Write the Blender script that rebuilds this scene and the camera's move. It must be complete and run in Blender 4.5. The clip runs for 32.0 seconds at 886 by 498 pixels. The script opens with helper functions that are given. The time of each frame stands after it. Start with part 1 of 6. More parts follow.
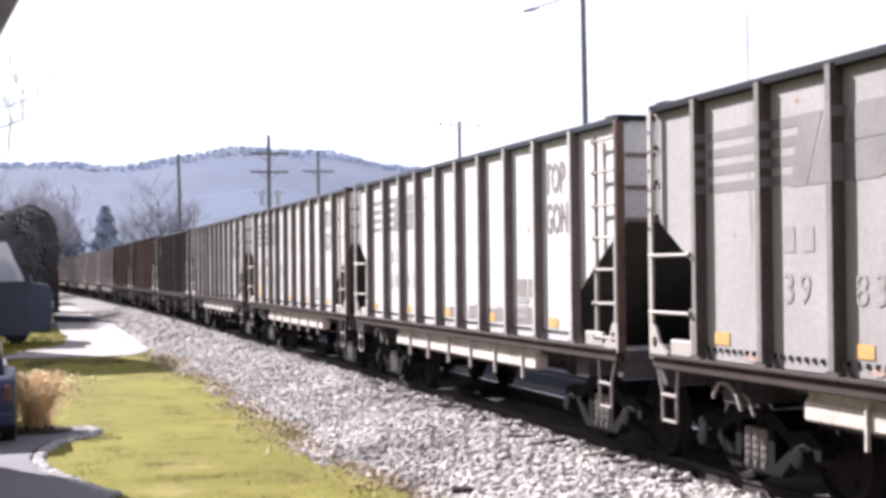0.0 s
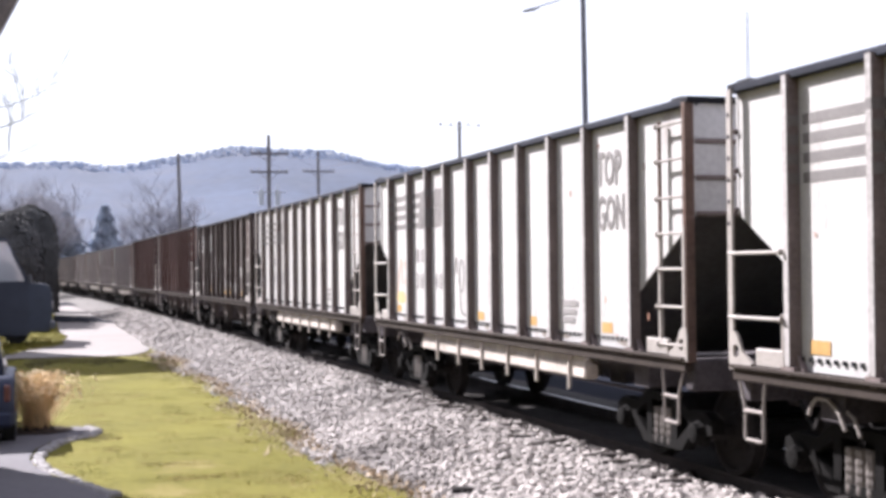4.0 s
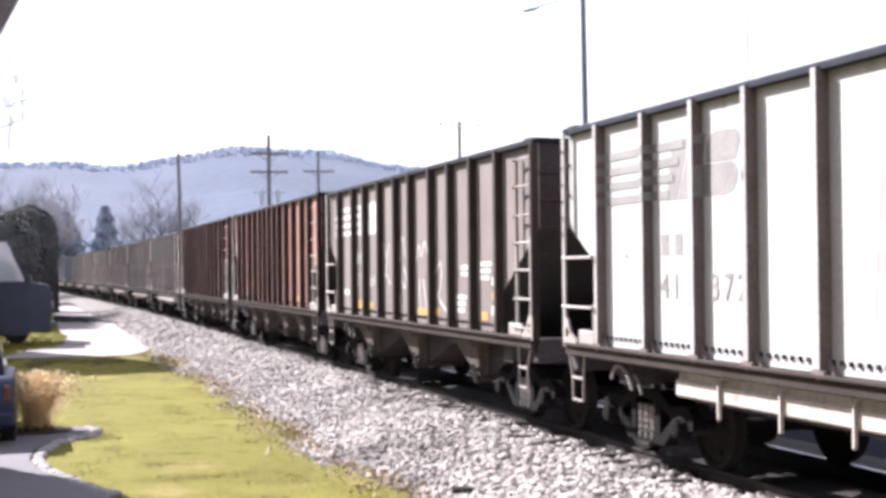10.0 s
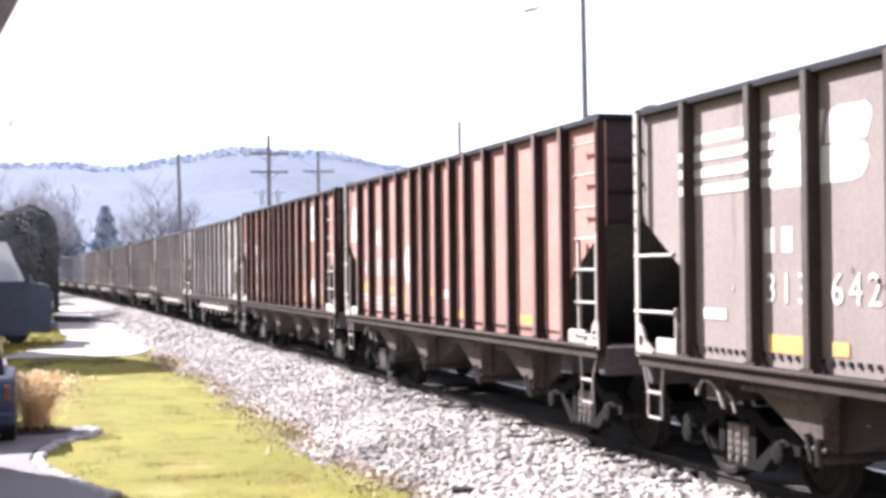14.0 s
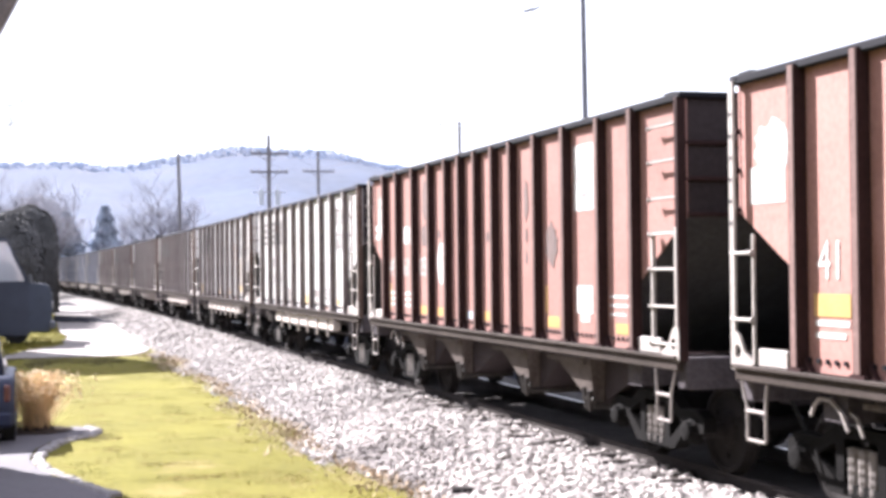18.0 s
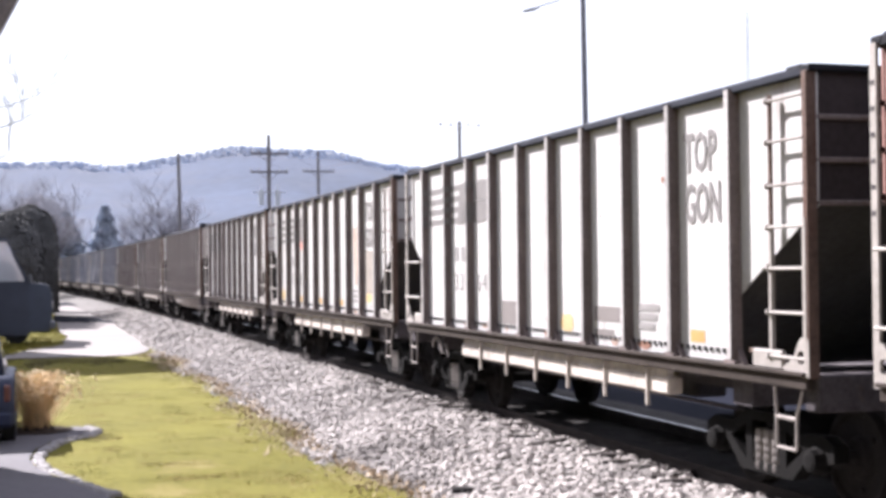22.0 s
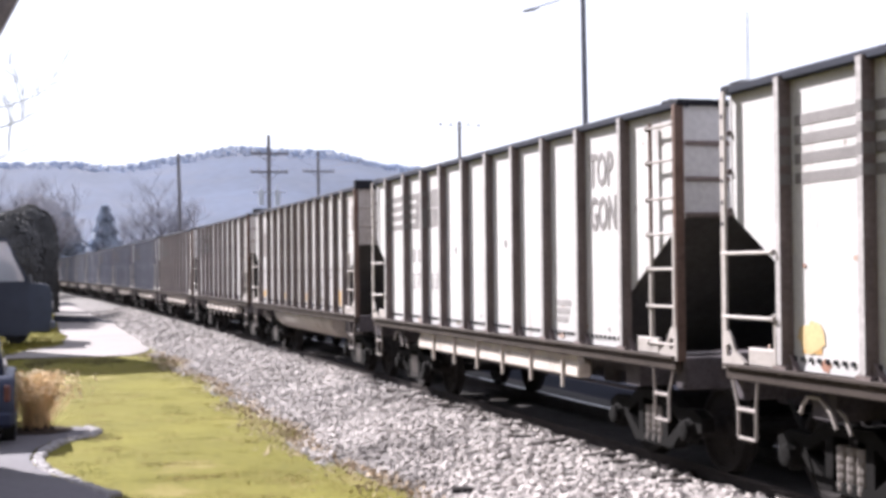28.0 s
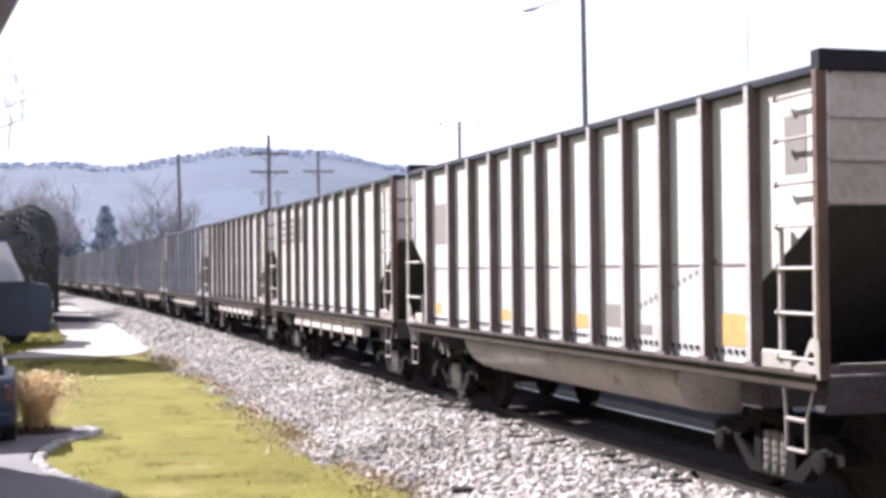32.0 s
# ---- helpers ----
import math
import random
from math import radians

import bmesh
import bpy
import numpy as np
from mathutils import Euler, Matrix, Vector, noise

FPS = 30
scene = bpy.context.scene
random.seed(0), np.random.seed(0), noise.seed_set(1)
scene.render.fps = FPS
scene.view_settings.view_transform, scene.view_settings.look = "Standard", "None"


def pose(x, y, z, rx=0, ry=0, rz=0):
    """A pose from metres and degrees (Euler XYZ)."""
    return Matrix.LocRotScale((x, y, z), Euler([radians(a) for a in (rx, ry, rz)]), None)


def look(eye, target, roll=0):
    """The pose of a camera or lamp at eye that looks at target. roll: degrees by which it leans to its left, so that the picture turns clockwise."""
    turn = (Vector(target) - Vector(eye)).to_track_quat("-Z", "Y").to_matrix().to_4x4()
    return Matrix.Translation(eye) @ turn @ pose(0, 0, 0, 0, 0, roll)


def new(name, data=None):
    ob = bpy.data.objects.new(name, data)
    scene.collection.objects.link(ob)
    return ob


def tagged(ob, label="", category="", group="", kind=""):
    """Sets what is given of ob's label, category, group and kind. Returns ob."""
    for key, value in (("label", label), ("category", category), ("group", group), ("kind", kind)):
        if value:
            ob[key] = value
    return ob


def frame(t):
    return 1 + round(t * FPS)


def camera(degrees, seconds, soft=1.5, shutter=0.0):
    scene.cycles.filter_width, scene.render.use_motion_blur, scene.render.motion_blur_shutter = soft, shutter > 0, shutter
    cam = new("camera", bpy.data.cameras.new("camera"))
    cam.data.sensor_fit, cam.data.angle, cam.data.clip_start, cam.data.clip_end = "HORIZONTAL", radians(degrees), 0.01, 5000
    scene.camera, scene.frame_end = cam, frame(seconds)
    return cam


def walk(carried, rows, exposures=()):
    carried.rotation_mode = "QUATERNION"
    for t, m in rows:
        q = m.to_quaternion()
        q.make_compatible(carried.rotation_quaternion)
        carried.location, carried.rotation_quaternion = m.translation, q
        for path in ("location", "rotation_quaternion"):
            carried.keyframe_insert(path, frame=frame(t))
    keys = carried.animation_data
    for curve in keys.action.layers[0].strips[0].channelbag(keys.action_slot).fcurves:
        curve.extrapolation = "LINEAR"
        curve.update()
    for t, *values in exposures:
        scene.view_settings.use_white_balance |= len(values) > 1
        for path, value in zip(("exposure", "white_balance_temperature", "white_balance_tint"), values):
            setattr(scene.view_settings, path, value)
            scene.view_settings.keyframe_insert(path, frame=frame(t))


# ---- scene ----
# camera: stands still beside the line
YAW, PITCH = 0.29407, 0.01431
EYE = (0.0, 0.0, 2.17)
cam = camera(35.83, 32.0, soft=3.7)
AIM = look(EYE, (math.sin(YAW) * math.cos(PITCH) * 10, math.cos(YAW) * math.cos(PITCH) * 10, 2.17 + math.sin(PITCH) * 10), -0.617)
walk(cam, [(0.0, AIM), (32.0, AIM)], exposures=[(0.0, 1.97, 6200, 16), (1.0, 1.92, 6200, 16), (2.0, 1.86, 6200, 16), (3.0, 1.84, 6200, 16), (6.0, 1.92, 6200, 16), (7.0, 1.98, 6200, 16), (8.0, 1.95, 6200, 16), (9.0, 1.90, 6200, 16), (10.0, 2.12, 6200, 16), (11.0, 2.38, 6200, 16), (13.0, 2.52, 6200, 16), (14.0, 2.50, 6200, 16), (17.0, 2.52, 6200, 16), (19.0, 2.52, 6200, 16), (21.0, 2.26, 6200, 16), (22.0, 1.95, 6200, 16), (23.0, 1.86, 6200, 16), (25.0, 1.90, 6200, 16), (28.0, 1.89, 6200, 16), (30.0, 1.93, 6200, 16), (32.0, 2.05, 6200, 16)])

# ---- daylight: hazy sky, sun from the left and a little beyond ----
SUN_EL, SUN_AZ = radians(37), radians(-31)      # azimuth from +Y, towards -X
world = bpy.data.worlds.new("world")
scene.world = world
world.use_nodes = True
wn = world.node_tree
sky = wn.nodes.new("ShaderNodeTexSky")
sky.sky_type, sky.sun_disc = "NISHITA", False
sky.sun_elevation, sky.sun_rotation = SUN_EL, SUN_AZ
sky.air_density, sky.dust_density, sky.ozone_density = 1.0, 1.0, 1.0
bg = wn.nodes["Background"]
bg.inputs[1].default_value = 0.15
haze = wn.nodes.new("ShaderNodeMix")          # thin bright overcast haze over the whole sky
haze.data_type = "RGBA"
haze.inputs["Factor"].default_value = 0.96
haze.inputs[7].default_value = (2.12, 2.17, 2.36, 1)
wn.links.new(sky.outputs[0], haze.inputs[6])
wn.links.new(haze.outputs[2], bg.inputs[0])
sun = new("sun", bpy.data.lights.new("sun", "SUN"))
sun.data.energy, sun.data.angle, sun.data.color = 5.0, radians(0.6), (1.0, 0.96, 0.91)
to_sun = Vector((math.sin(SUN_AZ) * math.cos(SUN_EL), math.cos(SUN_AZ) * math.cos(SUN_EL), math.sin(SUN_EL)))
sun.matrix_world = look(to_sun * 60, (0, 0, 0))


# ---- materials ----
def mat(name, base, rough=0.75, metal=0.0, var=0.18, scale=2.0, fine=30.0, bump=0.15, dist=0.01, dirt=None, dirt_amount=0.3, streak=1.0, rnd=0.0, spec=0.3):
    """Base colour with broad stains, fine grain, relief, an optional second colour in patches (drawn out by streak) and a change from piece to piece."""
    m = bpy.data.materials.new(name)
    m.use_nodes = True
    t = m.node_tree
    p = t.nodes["Principled BSDF"]
    p.inputs["Roughness"].default_value, p.inputs["Metallic"].default_value = rough, metal
    p.inputs["Specular IOR Level"].default_value = spec
    co = t.nodes.new("ShaderNodeTexCoord")
    n1, n2 = t.nodes.new("ShaderNodeTexNoise"), t.nodes.new("ShaderNodeTexNoise")
    n1.inputs["Scale"].default_value, n2.inputs["Scale"].default_value = scale, fine
    n1.inputs["Detail"].default_value = n2.inputs["Detail"].default_value = 4
    for n in (n1, n2):
        t.links.new(co.outputs["Object"], n.inputs["Vector"])
    add = t.nodes.new("ShaderNodeMath")
    add.operation = "ADD"
    t.links.new(n1.outputs["Fac"], add.inputs[0])
    t.links.new(n2.outputs["Fac"], add.inputs[1])
    mr = t.nodes.new("ShaderNodeMapRange")
    mr.inputs["From Min"].default_value, mr.inputs["From Max"].default_value = 0.7, 1.3
    mr.inputs["To Min"].default_value, mr.inputs["To Max"].default_value = 1 - var, 1 + var
    t.links.new(add.outputs[0], mr.inputs["Value"])
    value = mr.outputs[0]
    if rnd:
        oi, ge = t.nodes.new("ShaderNodeObjectInfo"), t.nodes.new("ShaderNodeNewGeometry")
        for source in (oi.outputs["Random"], ge.outputs["Random Per Island"]):
            r = t.nodes.new("ShaderNodeMapRange")
            r.inputs["To Min"].default_value, r.inputs["To Max"].default_value = 1 - rnd, 1 + rnd
            t.links.new(source, r.inputs["Value"])
            mul = t.nodes.new("ShaderNodeMath")
            mul.operation = "MULTIPLY"
            t.links.new(value, mul.inputs[0])
            t.links.new(r.outputs[0], mul.inputs[1])
            value = mul.outputs[0]
    vm = t.nodes.new("ShaderNodeVectorMath")
    vm.operation = "SCALE"
    vm.inputs[0].default_value = base
    t.links.new(value, vm.inputs["Scale"])
    colour = vm.outputs[0]
    if dirt:
        mp = t.nodes.new("ShaderNodeMapping")
        mp.inputs["Scale"].default_value = (1, 1, 1 / streak)
        t.links.new(co.outputs["Object"], mp.inputs["Vector"])
        n3 = t.nodes.new("ShaderNodeTexNoise")
        n3.inputs["Scale"].default_value, n3.inputs["Detail"].default_value = scale * 1.7, 6
        n3.inputs["Roughness"].default_value = 0.65
        t.links.new(mp.outputs[0], n3.inputs["Vector"])
        r3 = t.nodes.new("ShaderNodeMapRange")
        r3.interpolation_type = "SMOOTHSTEP"
        lo = 0.72 - 0.4 * dirt_amount
        r3.inputs["From Min"].default_value, r3.inputs["From Max"].default_value = lo, lo + 0.16
        t.links.new(n3.outputs["Fac"], r3.inputs["Value"])
        mx = t.nodes.new("ShaderNodeMix")
        mx.data_type = "RGBA"
        t.links.new(r3.outputs[0], mx.inputs["Factor"])
        t.links.new(colour, mx.inputs[6])
        mx.inputs[7].default_value = (*dirt, 1)
        colour = mx.outputs[2]
    t.links.new(colour, p.inputs["Base Color"])
    if bump:
        b = t.nodes.new("ShaderNodeBump")
        b.inputs["Strength"].default_value, b.inputs["Distance"].default_value = bump, dist
        t.links.new(add.outputs[0], b.inputs["Height"])
        t.links.new(b.outputs[0], p.inputs["Normal"])
    return m


RUST = (0.13, 0.06, 0.035)
M = {
    "white": mat("aged white car paint", (0.378, 0.367, 0.366), 0.6, 0, 0.12, 1.1, 18, 0.05, dirt=(0.233, 0.195, 0.18), dirt_amount=0.36, streak=7, rnd=0.03),
    "white_dull": mat("chalky dull white car paint", (0.317, 0.305, 0.309), 0.7, 0, 0.14, 1.1, 18, 0.05, dirt=(0.214, 0.186, 0.174), dirt_amount=0.4, streak=5),
    "grey": mat("aged grey car paint", (0.238, 0.224, 0.224), 0.65, 0, 0.12, 1.3, 18, 0.05, dirt=(0.127, 0.095, 0.0832), dirt_amount=0.3, streak=6, rnd=0.04, spec=0.12),
    "umber": mat("faded dark brown car paint", (0.168, 0.142, 0.137), 0.65, 0, 0.12, 1.3, 18, 0.05, dirt=(0.112, 0.0873, 0.0807), dirt_amount=0.3, streak=6, rnd=0.05, spec=0.12),
    "oxide": mat("faded oxide red car paint", (0.275, 0.148, 0.13), 0.65, 0, 0.16, 1.3, 18, 0.05, dirt=(0.206, 0.0994, 0.0832), dirt_amount=0.3, streak=5, rnd=0.05, spec=0.12),
    "maroon": mat("dull maroon car paint", (0.24, 0.132, 0.116), 0.65, 0, 0.14, 1.3, 18, 0.05, dirt=(0.158, 0.0792, 0.0673), dirt_amount=0.3, streak=5, rnd=0.05, spec=0.12),
    # Far cars: pale blue distance haze is mixed into the paint.
    "pale_grey": mat("haze-tinted pale grey car paint", (0.215, 0.225, 0.29), 0.8, 0, 0.12, 1.3, 18, 0.05, dirt=(0.214, 0.21, 0.246), dirt_amount=0.3, streak=6, rnd=0.05, spec=0.1),
    "rib_pale": mat("haze-tinted rib paint", (0.13, 0.135, 0.165), 0.8, 0, 0.2, 1.5, 22, 0.08, rnd=0.08, spec=0.06),
    "end_white": mat("grimy end sheet paint", (0.38, 0.375, 0.385), 0.7, 0, 0.15, 1.3, 18, 0.05, dirt=(0.17, 0.11, 0.08), dirt_amount=0.32, streak=6),
    # Rib sides: their shade is painted in as darker paint.
    "rib_white": mat("shade-dark rib paint", (0.135, 0.11, 0.108), 0.7, 0, 0.25, 1.5, 22, 0.08, dirt=(0.125, 0.07, 0.052), dirt_amount=0.44, streak=5, rnd=0.12, spec=0.06),
    "rib_grey": mat("shade-dark grey rib paint", (0.075, 0.062, 0.058), 0.7, 0, 0.25, 1.5, 22, 0.08, dirt=(0.10, 0.045, 0.028), dirt_amount=0.34, streak=5, rnd=0.12, spec=0.06),
    "rib_umber": mat("shade-dark brown rib paint", (0.04, 0.03, 0.028), 0.7, 0, 0.2, 1.5, 22, 0.08, dirt=(0.06, 0.035, 0.03), dirt_amount=0.35, streak=5, rnd=0.08, spec=0.06),
    "rib_oxide": mat("shade-dark red rib paint", (0.03, 0.016, 0.016), 0.7, 0, 0.2, 1.5, 22, 0.08, dirt=(0.045, 0.022, 0.018), dirt_amount=0.35, streak=5, rnd=0.08, spec=0.06),
    # Rib faces: the sun's brightness is painted in as paler paint.
    "edge_white": mat("sunlit pale rib face paint", (0.29, 0.273, 0.273), 0.7, 0, 0.25, 1.5, 22, 0.05, dirt=(0.114, 0.0704, 0.0572), dirt_amount=0.4, streak=6, rnd=0.15, spec=0.1),
    "edge_grey": mat("sunlit grey rib face paint", (0.14, 0.13, 0.13), 0.7, 0, 0.25, 1.5, 22, 0.05, dirt=(0.08, 0.05, 0.04), dirt_amount=0.4, streak=6, rnd=0.12, spec=0.1),
    "edge_umber": mat("sunlit brown rib face paint", (0.05, 0.042, 0.04), 0.7, 0, 0.25, 1.5, 22, 0.05, rnd=0.12, spec=0.1),
    "edge_oxide": mat("sunlit red rib face paint", (0.13, 0.085, 0.078), 0.7, 0, 0.25, 1.5, 22, 0.05, rnd=0.12, spec=0.1),
    # Far rib faces: sunlight and distance haze are both in the colour.
    "edge_pale": mat("haze-tinted sunlit rib face paint", (0.28, 0.28, 0.32), 0.8, 0, 0.2, 1.5, 22, 0.05, rnd=0.1, spec=0.1),
    "chord_grey": mat("sooty grey top chord paint", (0.022, 0.024, 0.034), 0.7, 0, 0.2, 2, 25, 0.1, dirt=(0.05, 0.04, 0.04), dirt_amount=0.25, spec=0.06),
    "chord": mat("dark top chord steel", (0.013, 0.013, 0.017), 0.7, 0, 0.2, 2, 25, 0.1, dirt=(0.03, 0.02, 0.018), dirt_amount=0.25, spec=0.06),
    "under": mat("sooty underframe steel", (0.0637, 0.0564, 0.0619), 0.8, 0, 0.3, 3, 25, 0.2, dirt=(0.0819, 0.0619, 0.0546), dirt_amount=0.3, spec=0.06),
    # Trucks and couplers: colour blackened for the shade beneath the cars.
    "truck": mat("shade-black cast truck steel", (0.0065, 0.006, 0.006), 0.85, 0, 0.35, 4, 30, 0.3, dirt=(0.009, 0.0075, 0.007), dirt_amount=0.4, spec=0.06),
    # End sheets and hopper slopes carry their shade in this paint.
    "end_dark": mat("shade-dark end and slope paint", (0.035, 0.028, 0.03), 0.75, 0, 0.2, 1.3, 18, 0.05, dirt=(0.05, 0.03, 0.025), dirt_amount=0.3, streak=6, spec=0.06),
    "post_rust": mat("rusted corner post paint", (0.10, 0.068, 0.058), 0.75, 0, 0.3, 2, 22, 0.1, dirt=(0.09, 0.05, 0.04), dirt_amount=0.4, streak=5, spec=0.08),
    "spring": mat("dusty spring steel", (0.15, 0.135, 0.128), 0.7, 0, 0.3, 4, 30, 0.2, dirt=(0.05, 0.04, 0.04), dirt_amount=0.35, spec=0.12),
    "journal": mat("dusty bearing steel", (0.04, 0.035, 0.033), 0.7, 0, 0.3, 4, 30, 0.2, spec=0.15),
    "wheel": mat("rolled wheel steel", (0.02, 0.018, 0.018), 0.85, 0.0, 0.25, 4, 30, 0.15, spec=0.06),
    "sill": mat("worn side sill paint", (0.04, 0.032, 0.029), 0.7, 0, 0.25, 2, 20, 0.15, dirt=(0.075, 0.055, 0.046), dirt_amount=0.3, streak=0.4, spec=0.06),
    "slab": mat("pale tub side paint", (0.4, 0.354, 0.324), 0.7, 0, 0.25, 1.5, 14, 0.2, dirt=(0.231, 0.17, 0.131), dirt_amount=0.38, streak=0.5),
    "tub": mat("dusty tub paint", (0.29, 0.26, 0.245), 0.7, 0, 0.2, 1.5, 14, 0.15, dirt=(0.158, 0.114, 0.0968), dirt_amount=0.35),
    "chute": mat("rust-brown hopper chute steel", (0.085, 0.07, 0.064), 0.75, 0, 0.25, 2, 18, 0.2, dirt=(0.05, 0.04, 0.036), dirt_amount=0.4, spec=0.06),
    "scuff": mat("sooty scuffed paint", (0.085, 0.058, 0.054), 0.8, 0, 0.3, 4, 30, 0.05, dirt=(0.14, 0.085, 0.078), dirt_amount=0.4),
    "pale_blue": mat("faded pale blue label", (0.30, 0.34, 0.40), 0.7, 0, 0.15, 4, 30, 0.0),
    "bar": mat("worn white handrail paint", (0.268, 0.243, 0.229), 0.6, 0, 0.2, 6, 40, 0.1, dirt=RUST, dirt_amount=0.25),
    "ink_dark": mat("faded black stencil paint", (0.127, 0.117, 0.117), 0.7, 0, 0.2, 3, 30, 0.0, dirt=(0.158, 0.143, 0.134), dirt_amount=0.3),
    "ink_faint": mat("worn grey stencil paint", (0.187, 0.176, 0.176), 0.7, 0, 0.2, 3, 30, 0.0, dirt=(0.254, 0.247, 0.239), dirt_amount=0.3),
    "ink_white": mat("chalky white stencil paint", (0.404, 0.392, 0.382), 0.7, 0, 0.12, 3, 30, 0.0, dirt=(0.246, 0.191, 0.174), dirt_amount=0.2),
    "ink_chalk": mat("thin chalky spray paint", (0.44, 0.422, 0.418), 0.8, 0, 0.25, 3, 30, 0.0, dirt=(0.264, 0.246, 0.238), dirt_amount=0.4),
    "yellow": mat("yellow reflector film", (0.383, 0.231, 0.0858), 0.5, 0, 0.15, 6, 40, 0.0),
    "orange": mat("orange spray paint", (0.396, 0.29, 0.145), 0.7, 0, 0.2, 4, 30, 0.0),
    "red_spray": mat("red spray paint", (0.55, 0.12, 0.07), 0.7, 0, 0.2, 4, 30, 0.0),
    "patch_rust": mat("rust-brown bare patch", (0.22, 0.11, 0.075), 0.8, 0, 0.25, 4, 30, 0.1),
    "stain_rust": mat("thin rust stain", (0.294, 0.21, 0.175), 0.8, 0, 0.25, 4, 30, 0.05, dirt=(0.21, 0.133, 0.098), dirt_amount=0.4, streak=5),
    "stain_tan": mat("weathered tan bare patch", (0.21, 0.182, 0.161), 0.8, 0, 0.25, 4, 30, 0.05, dirt=(0.28, 0.252, 0.231), dirt_amount=0.35, streak=3),
    "salmon": mat("faded salmon spray paint", (0.357, 0.259, 0.216), 0.7, 0, 0.2, 4, 30, 0.0),
    "patch_grey": mat("grey touch-up paint", (0.139, 0.122, 0.119), 0.7, 0, 0.15, 3, 30, 0.0),
    "rail": mat("polished rail steel", (0.26, 0.26, 0.27), 0.34, 1.0, 0.1, 3, 40, 0.03, spec=0.5),
    # Near rail head: the car underside's dark reflection is put into the colour.
    "rail_dark": mat("dark rail head", (0.0308, 0.0266, 0.0252), 0.8, 0, 0.2, 4, 40, 0.05, spec=0.06),
    "rail_side": mat("rusty rail side", (0.042, 0.0364, 0.035), 0.85, 0, 0.25, 4, 40, 0.2, spec=0.06),
    "tie": mat("weathered creosoted timber", (0.052, 0.045, 0.043), 0.9, 0, 0.35, 5, 40, 0.5, dist=0.02, rnd=0.25, spec=0.06),
    "ballast_bed": mat("dusty ballast bed", (0.094, 0.0852, 0.0823), 0.95, 0, 0.4, 1.2, 9, 0.9, dist=0.06, dirt=(0.116, 0.101, 0.094), dirt_amount=0.3),
    # Dark slab stone; on the track bed it paints the train's shade.
    "dark_stone": mat("dark stone and bed shade", (0.036, 0.033, 0.033), 0.95, 0, 0.4, 2, 14, 0.8, dist=0.04, spec=0.06),
    "stone": mat("crushed limestone", (0.304, 0.278, 0.267), 0.9, 0, 0.2, 0.4, 30, 0.25, dist=0.01, dirt=(0.15, 0.135, 0.13), dirt_amount=0.58, rnd=0.34),
    "lawn": mat("winter lawn turf", (0.104, 0.094, 0.018), 0.95, 0, 0.25, 0.35, 9, 0.25, dist=0.03, dirt=(0.159, 0.13, 0.0469), dirt_amount=0.42, spec=0.08),
    "blade": mat("pale winter grass blades", (0.118, 0.108, 0.02), 0.9, 0, 0.42, 0.55, 13, 0.0, dirt=(0.245, 0.18, 0.0722), dirt_amount=0.56, rnd=0.14, spec=0.05),
    "dry_blade": mat("dry straw-coloured grass blades", (0.26, 0.19, 0.085), 0.9, 0, 0.35, 0.8, 12, 0.0, rnd=0.2, spec=0.05),
    "weed": mat("dead weeds", (0.34, 0.26, 0.18), 0.9, 0, 0.3, 1, 6, 0.0, rnd=0.3),
    "concrete": mat("sun-bleached concrete lane", (0.171, 0.154, 0.15), 0.9, 0, 0.15, 0.3, 8, 0.25, dirt=(0.143, 0.128, 0.125), dirt_amount=0.3),
    "path": mat("grey old concrete path", (0.0864, 0.08, 0.0912), 0.9, 0, 0.15, 0.6, 9, 0.25, dirt=(0.096, 0.0912, 0.096), dirt_amount=0.35),
    "edging": mat("pale stone edging", (0.21, 0.198, 0.202), 0.9, 0, 0.2, 3, 25, 0.3, rnd=0.15),
    "mulch": mat("dark bark mulch", (0.035, 0.026, 0.022), 0.95, 0, 0.4, 6, 30, 0.8, dist=0.03, spec=0.06),
    "straw": mat("dry tan ornamental grass", (0.525, 0.375, 0.213), 0.8, 0, 0.2, 3, 20, 0.0, rnd=0.3),
    "seed": mat("pale feathery seed heads", (0.539, 0.432, 0.291), 0.9, 0, 0.2, 3, 20, 0.0, rnd=0.2),
    "hedge": mat("dark evergreen needles", (0.06, 0.06, 0.062), 0.9, 0, 0.25, 0.7, 5, 0.0, rnd=0.12, spec=0.12),
    # Far needles, made pale and blue: distance haze mixed into the colour.
    "conifer": mat("haze-tinted spruce needles", (0.332, 0.376, 0.455), 0.9, 0, 0.15, 0.5, 5, 0.0, rnd=0.08),
    "bark": mat("grey bark", (0.13, 0.115, 0.12), 0.95, 0, 0.3, 3, 25, 0.5, dist=0.03),
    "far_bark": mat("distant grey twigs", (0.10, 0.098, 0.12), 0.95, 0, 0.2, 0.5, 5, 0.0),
    # Far crowns, paled by haze mixed into the twig colour.
    "far_twig": mat("haze-tinted distant twigs", (0.289, 0.278, 0.318), 0.95, 0, 0.15, 0.5, 5, 0.0),
    # Near twigs: the sky's glare is put into this pale colour.
    "pale_twig": mat("glare-pale twigs", (0.38, 0.42, 0.47), 0.9, 0, 0.15, 4, 30, 0.0),
    "dim_bar": mat("grimy handrail paint", (0.23, 0.205, 0.195), 0.7, 0, 0.25, 6, 40, 0.1, dirt=RUST, dirt_amount=0.3, spec=0.12),
    # Near-black flat colour that paints shade on the ground.
    "ground_shade": mat("dark painted ground shade", (0.008, 0.009, 0.015), 0.95, 0, 0.3, 0.5, 12, 0.3, spec=0.03),
    # Duller grass that paints the shade band before the lane.
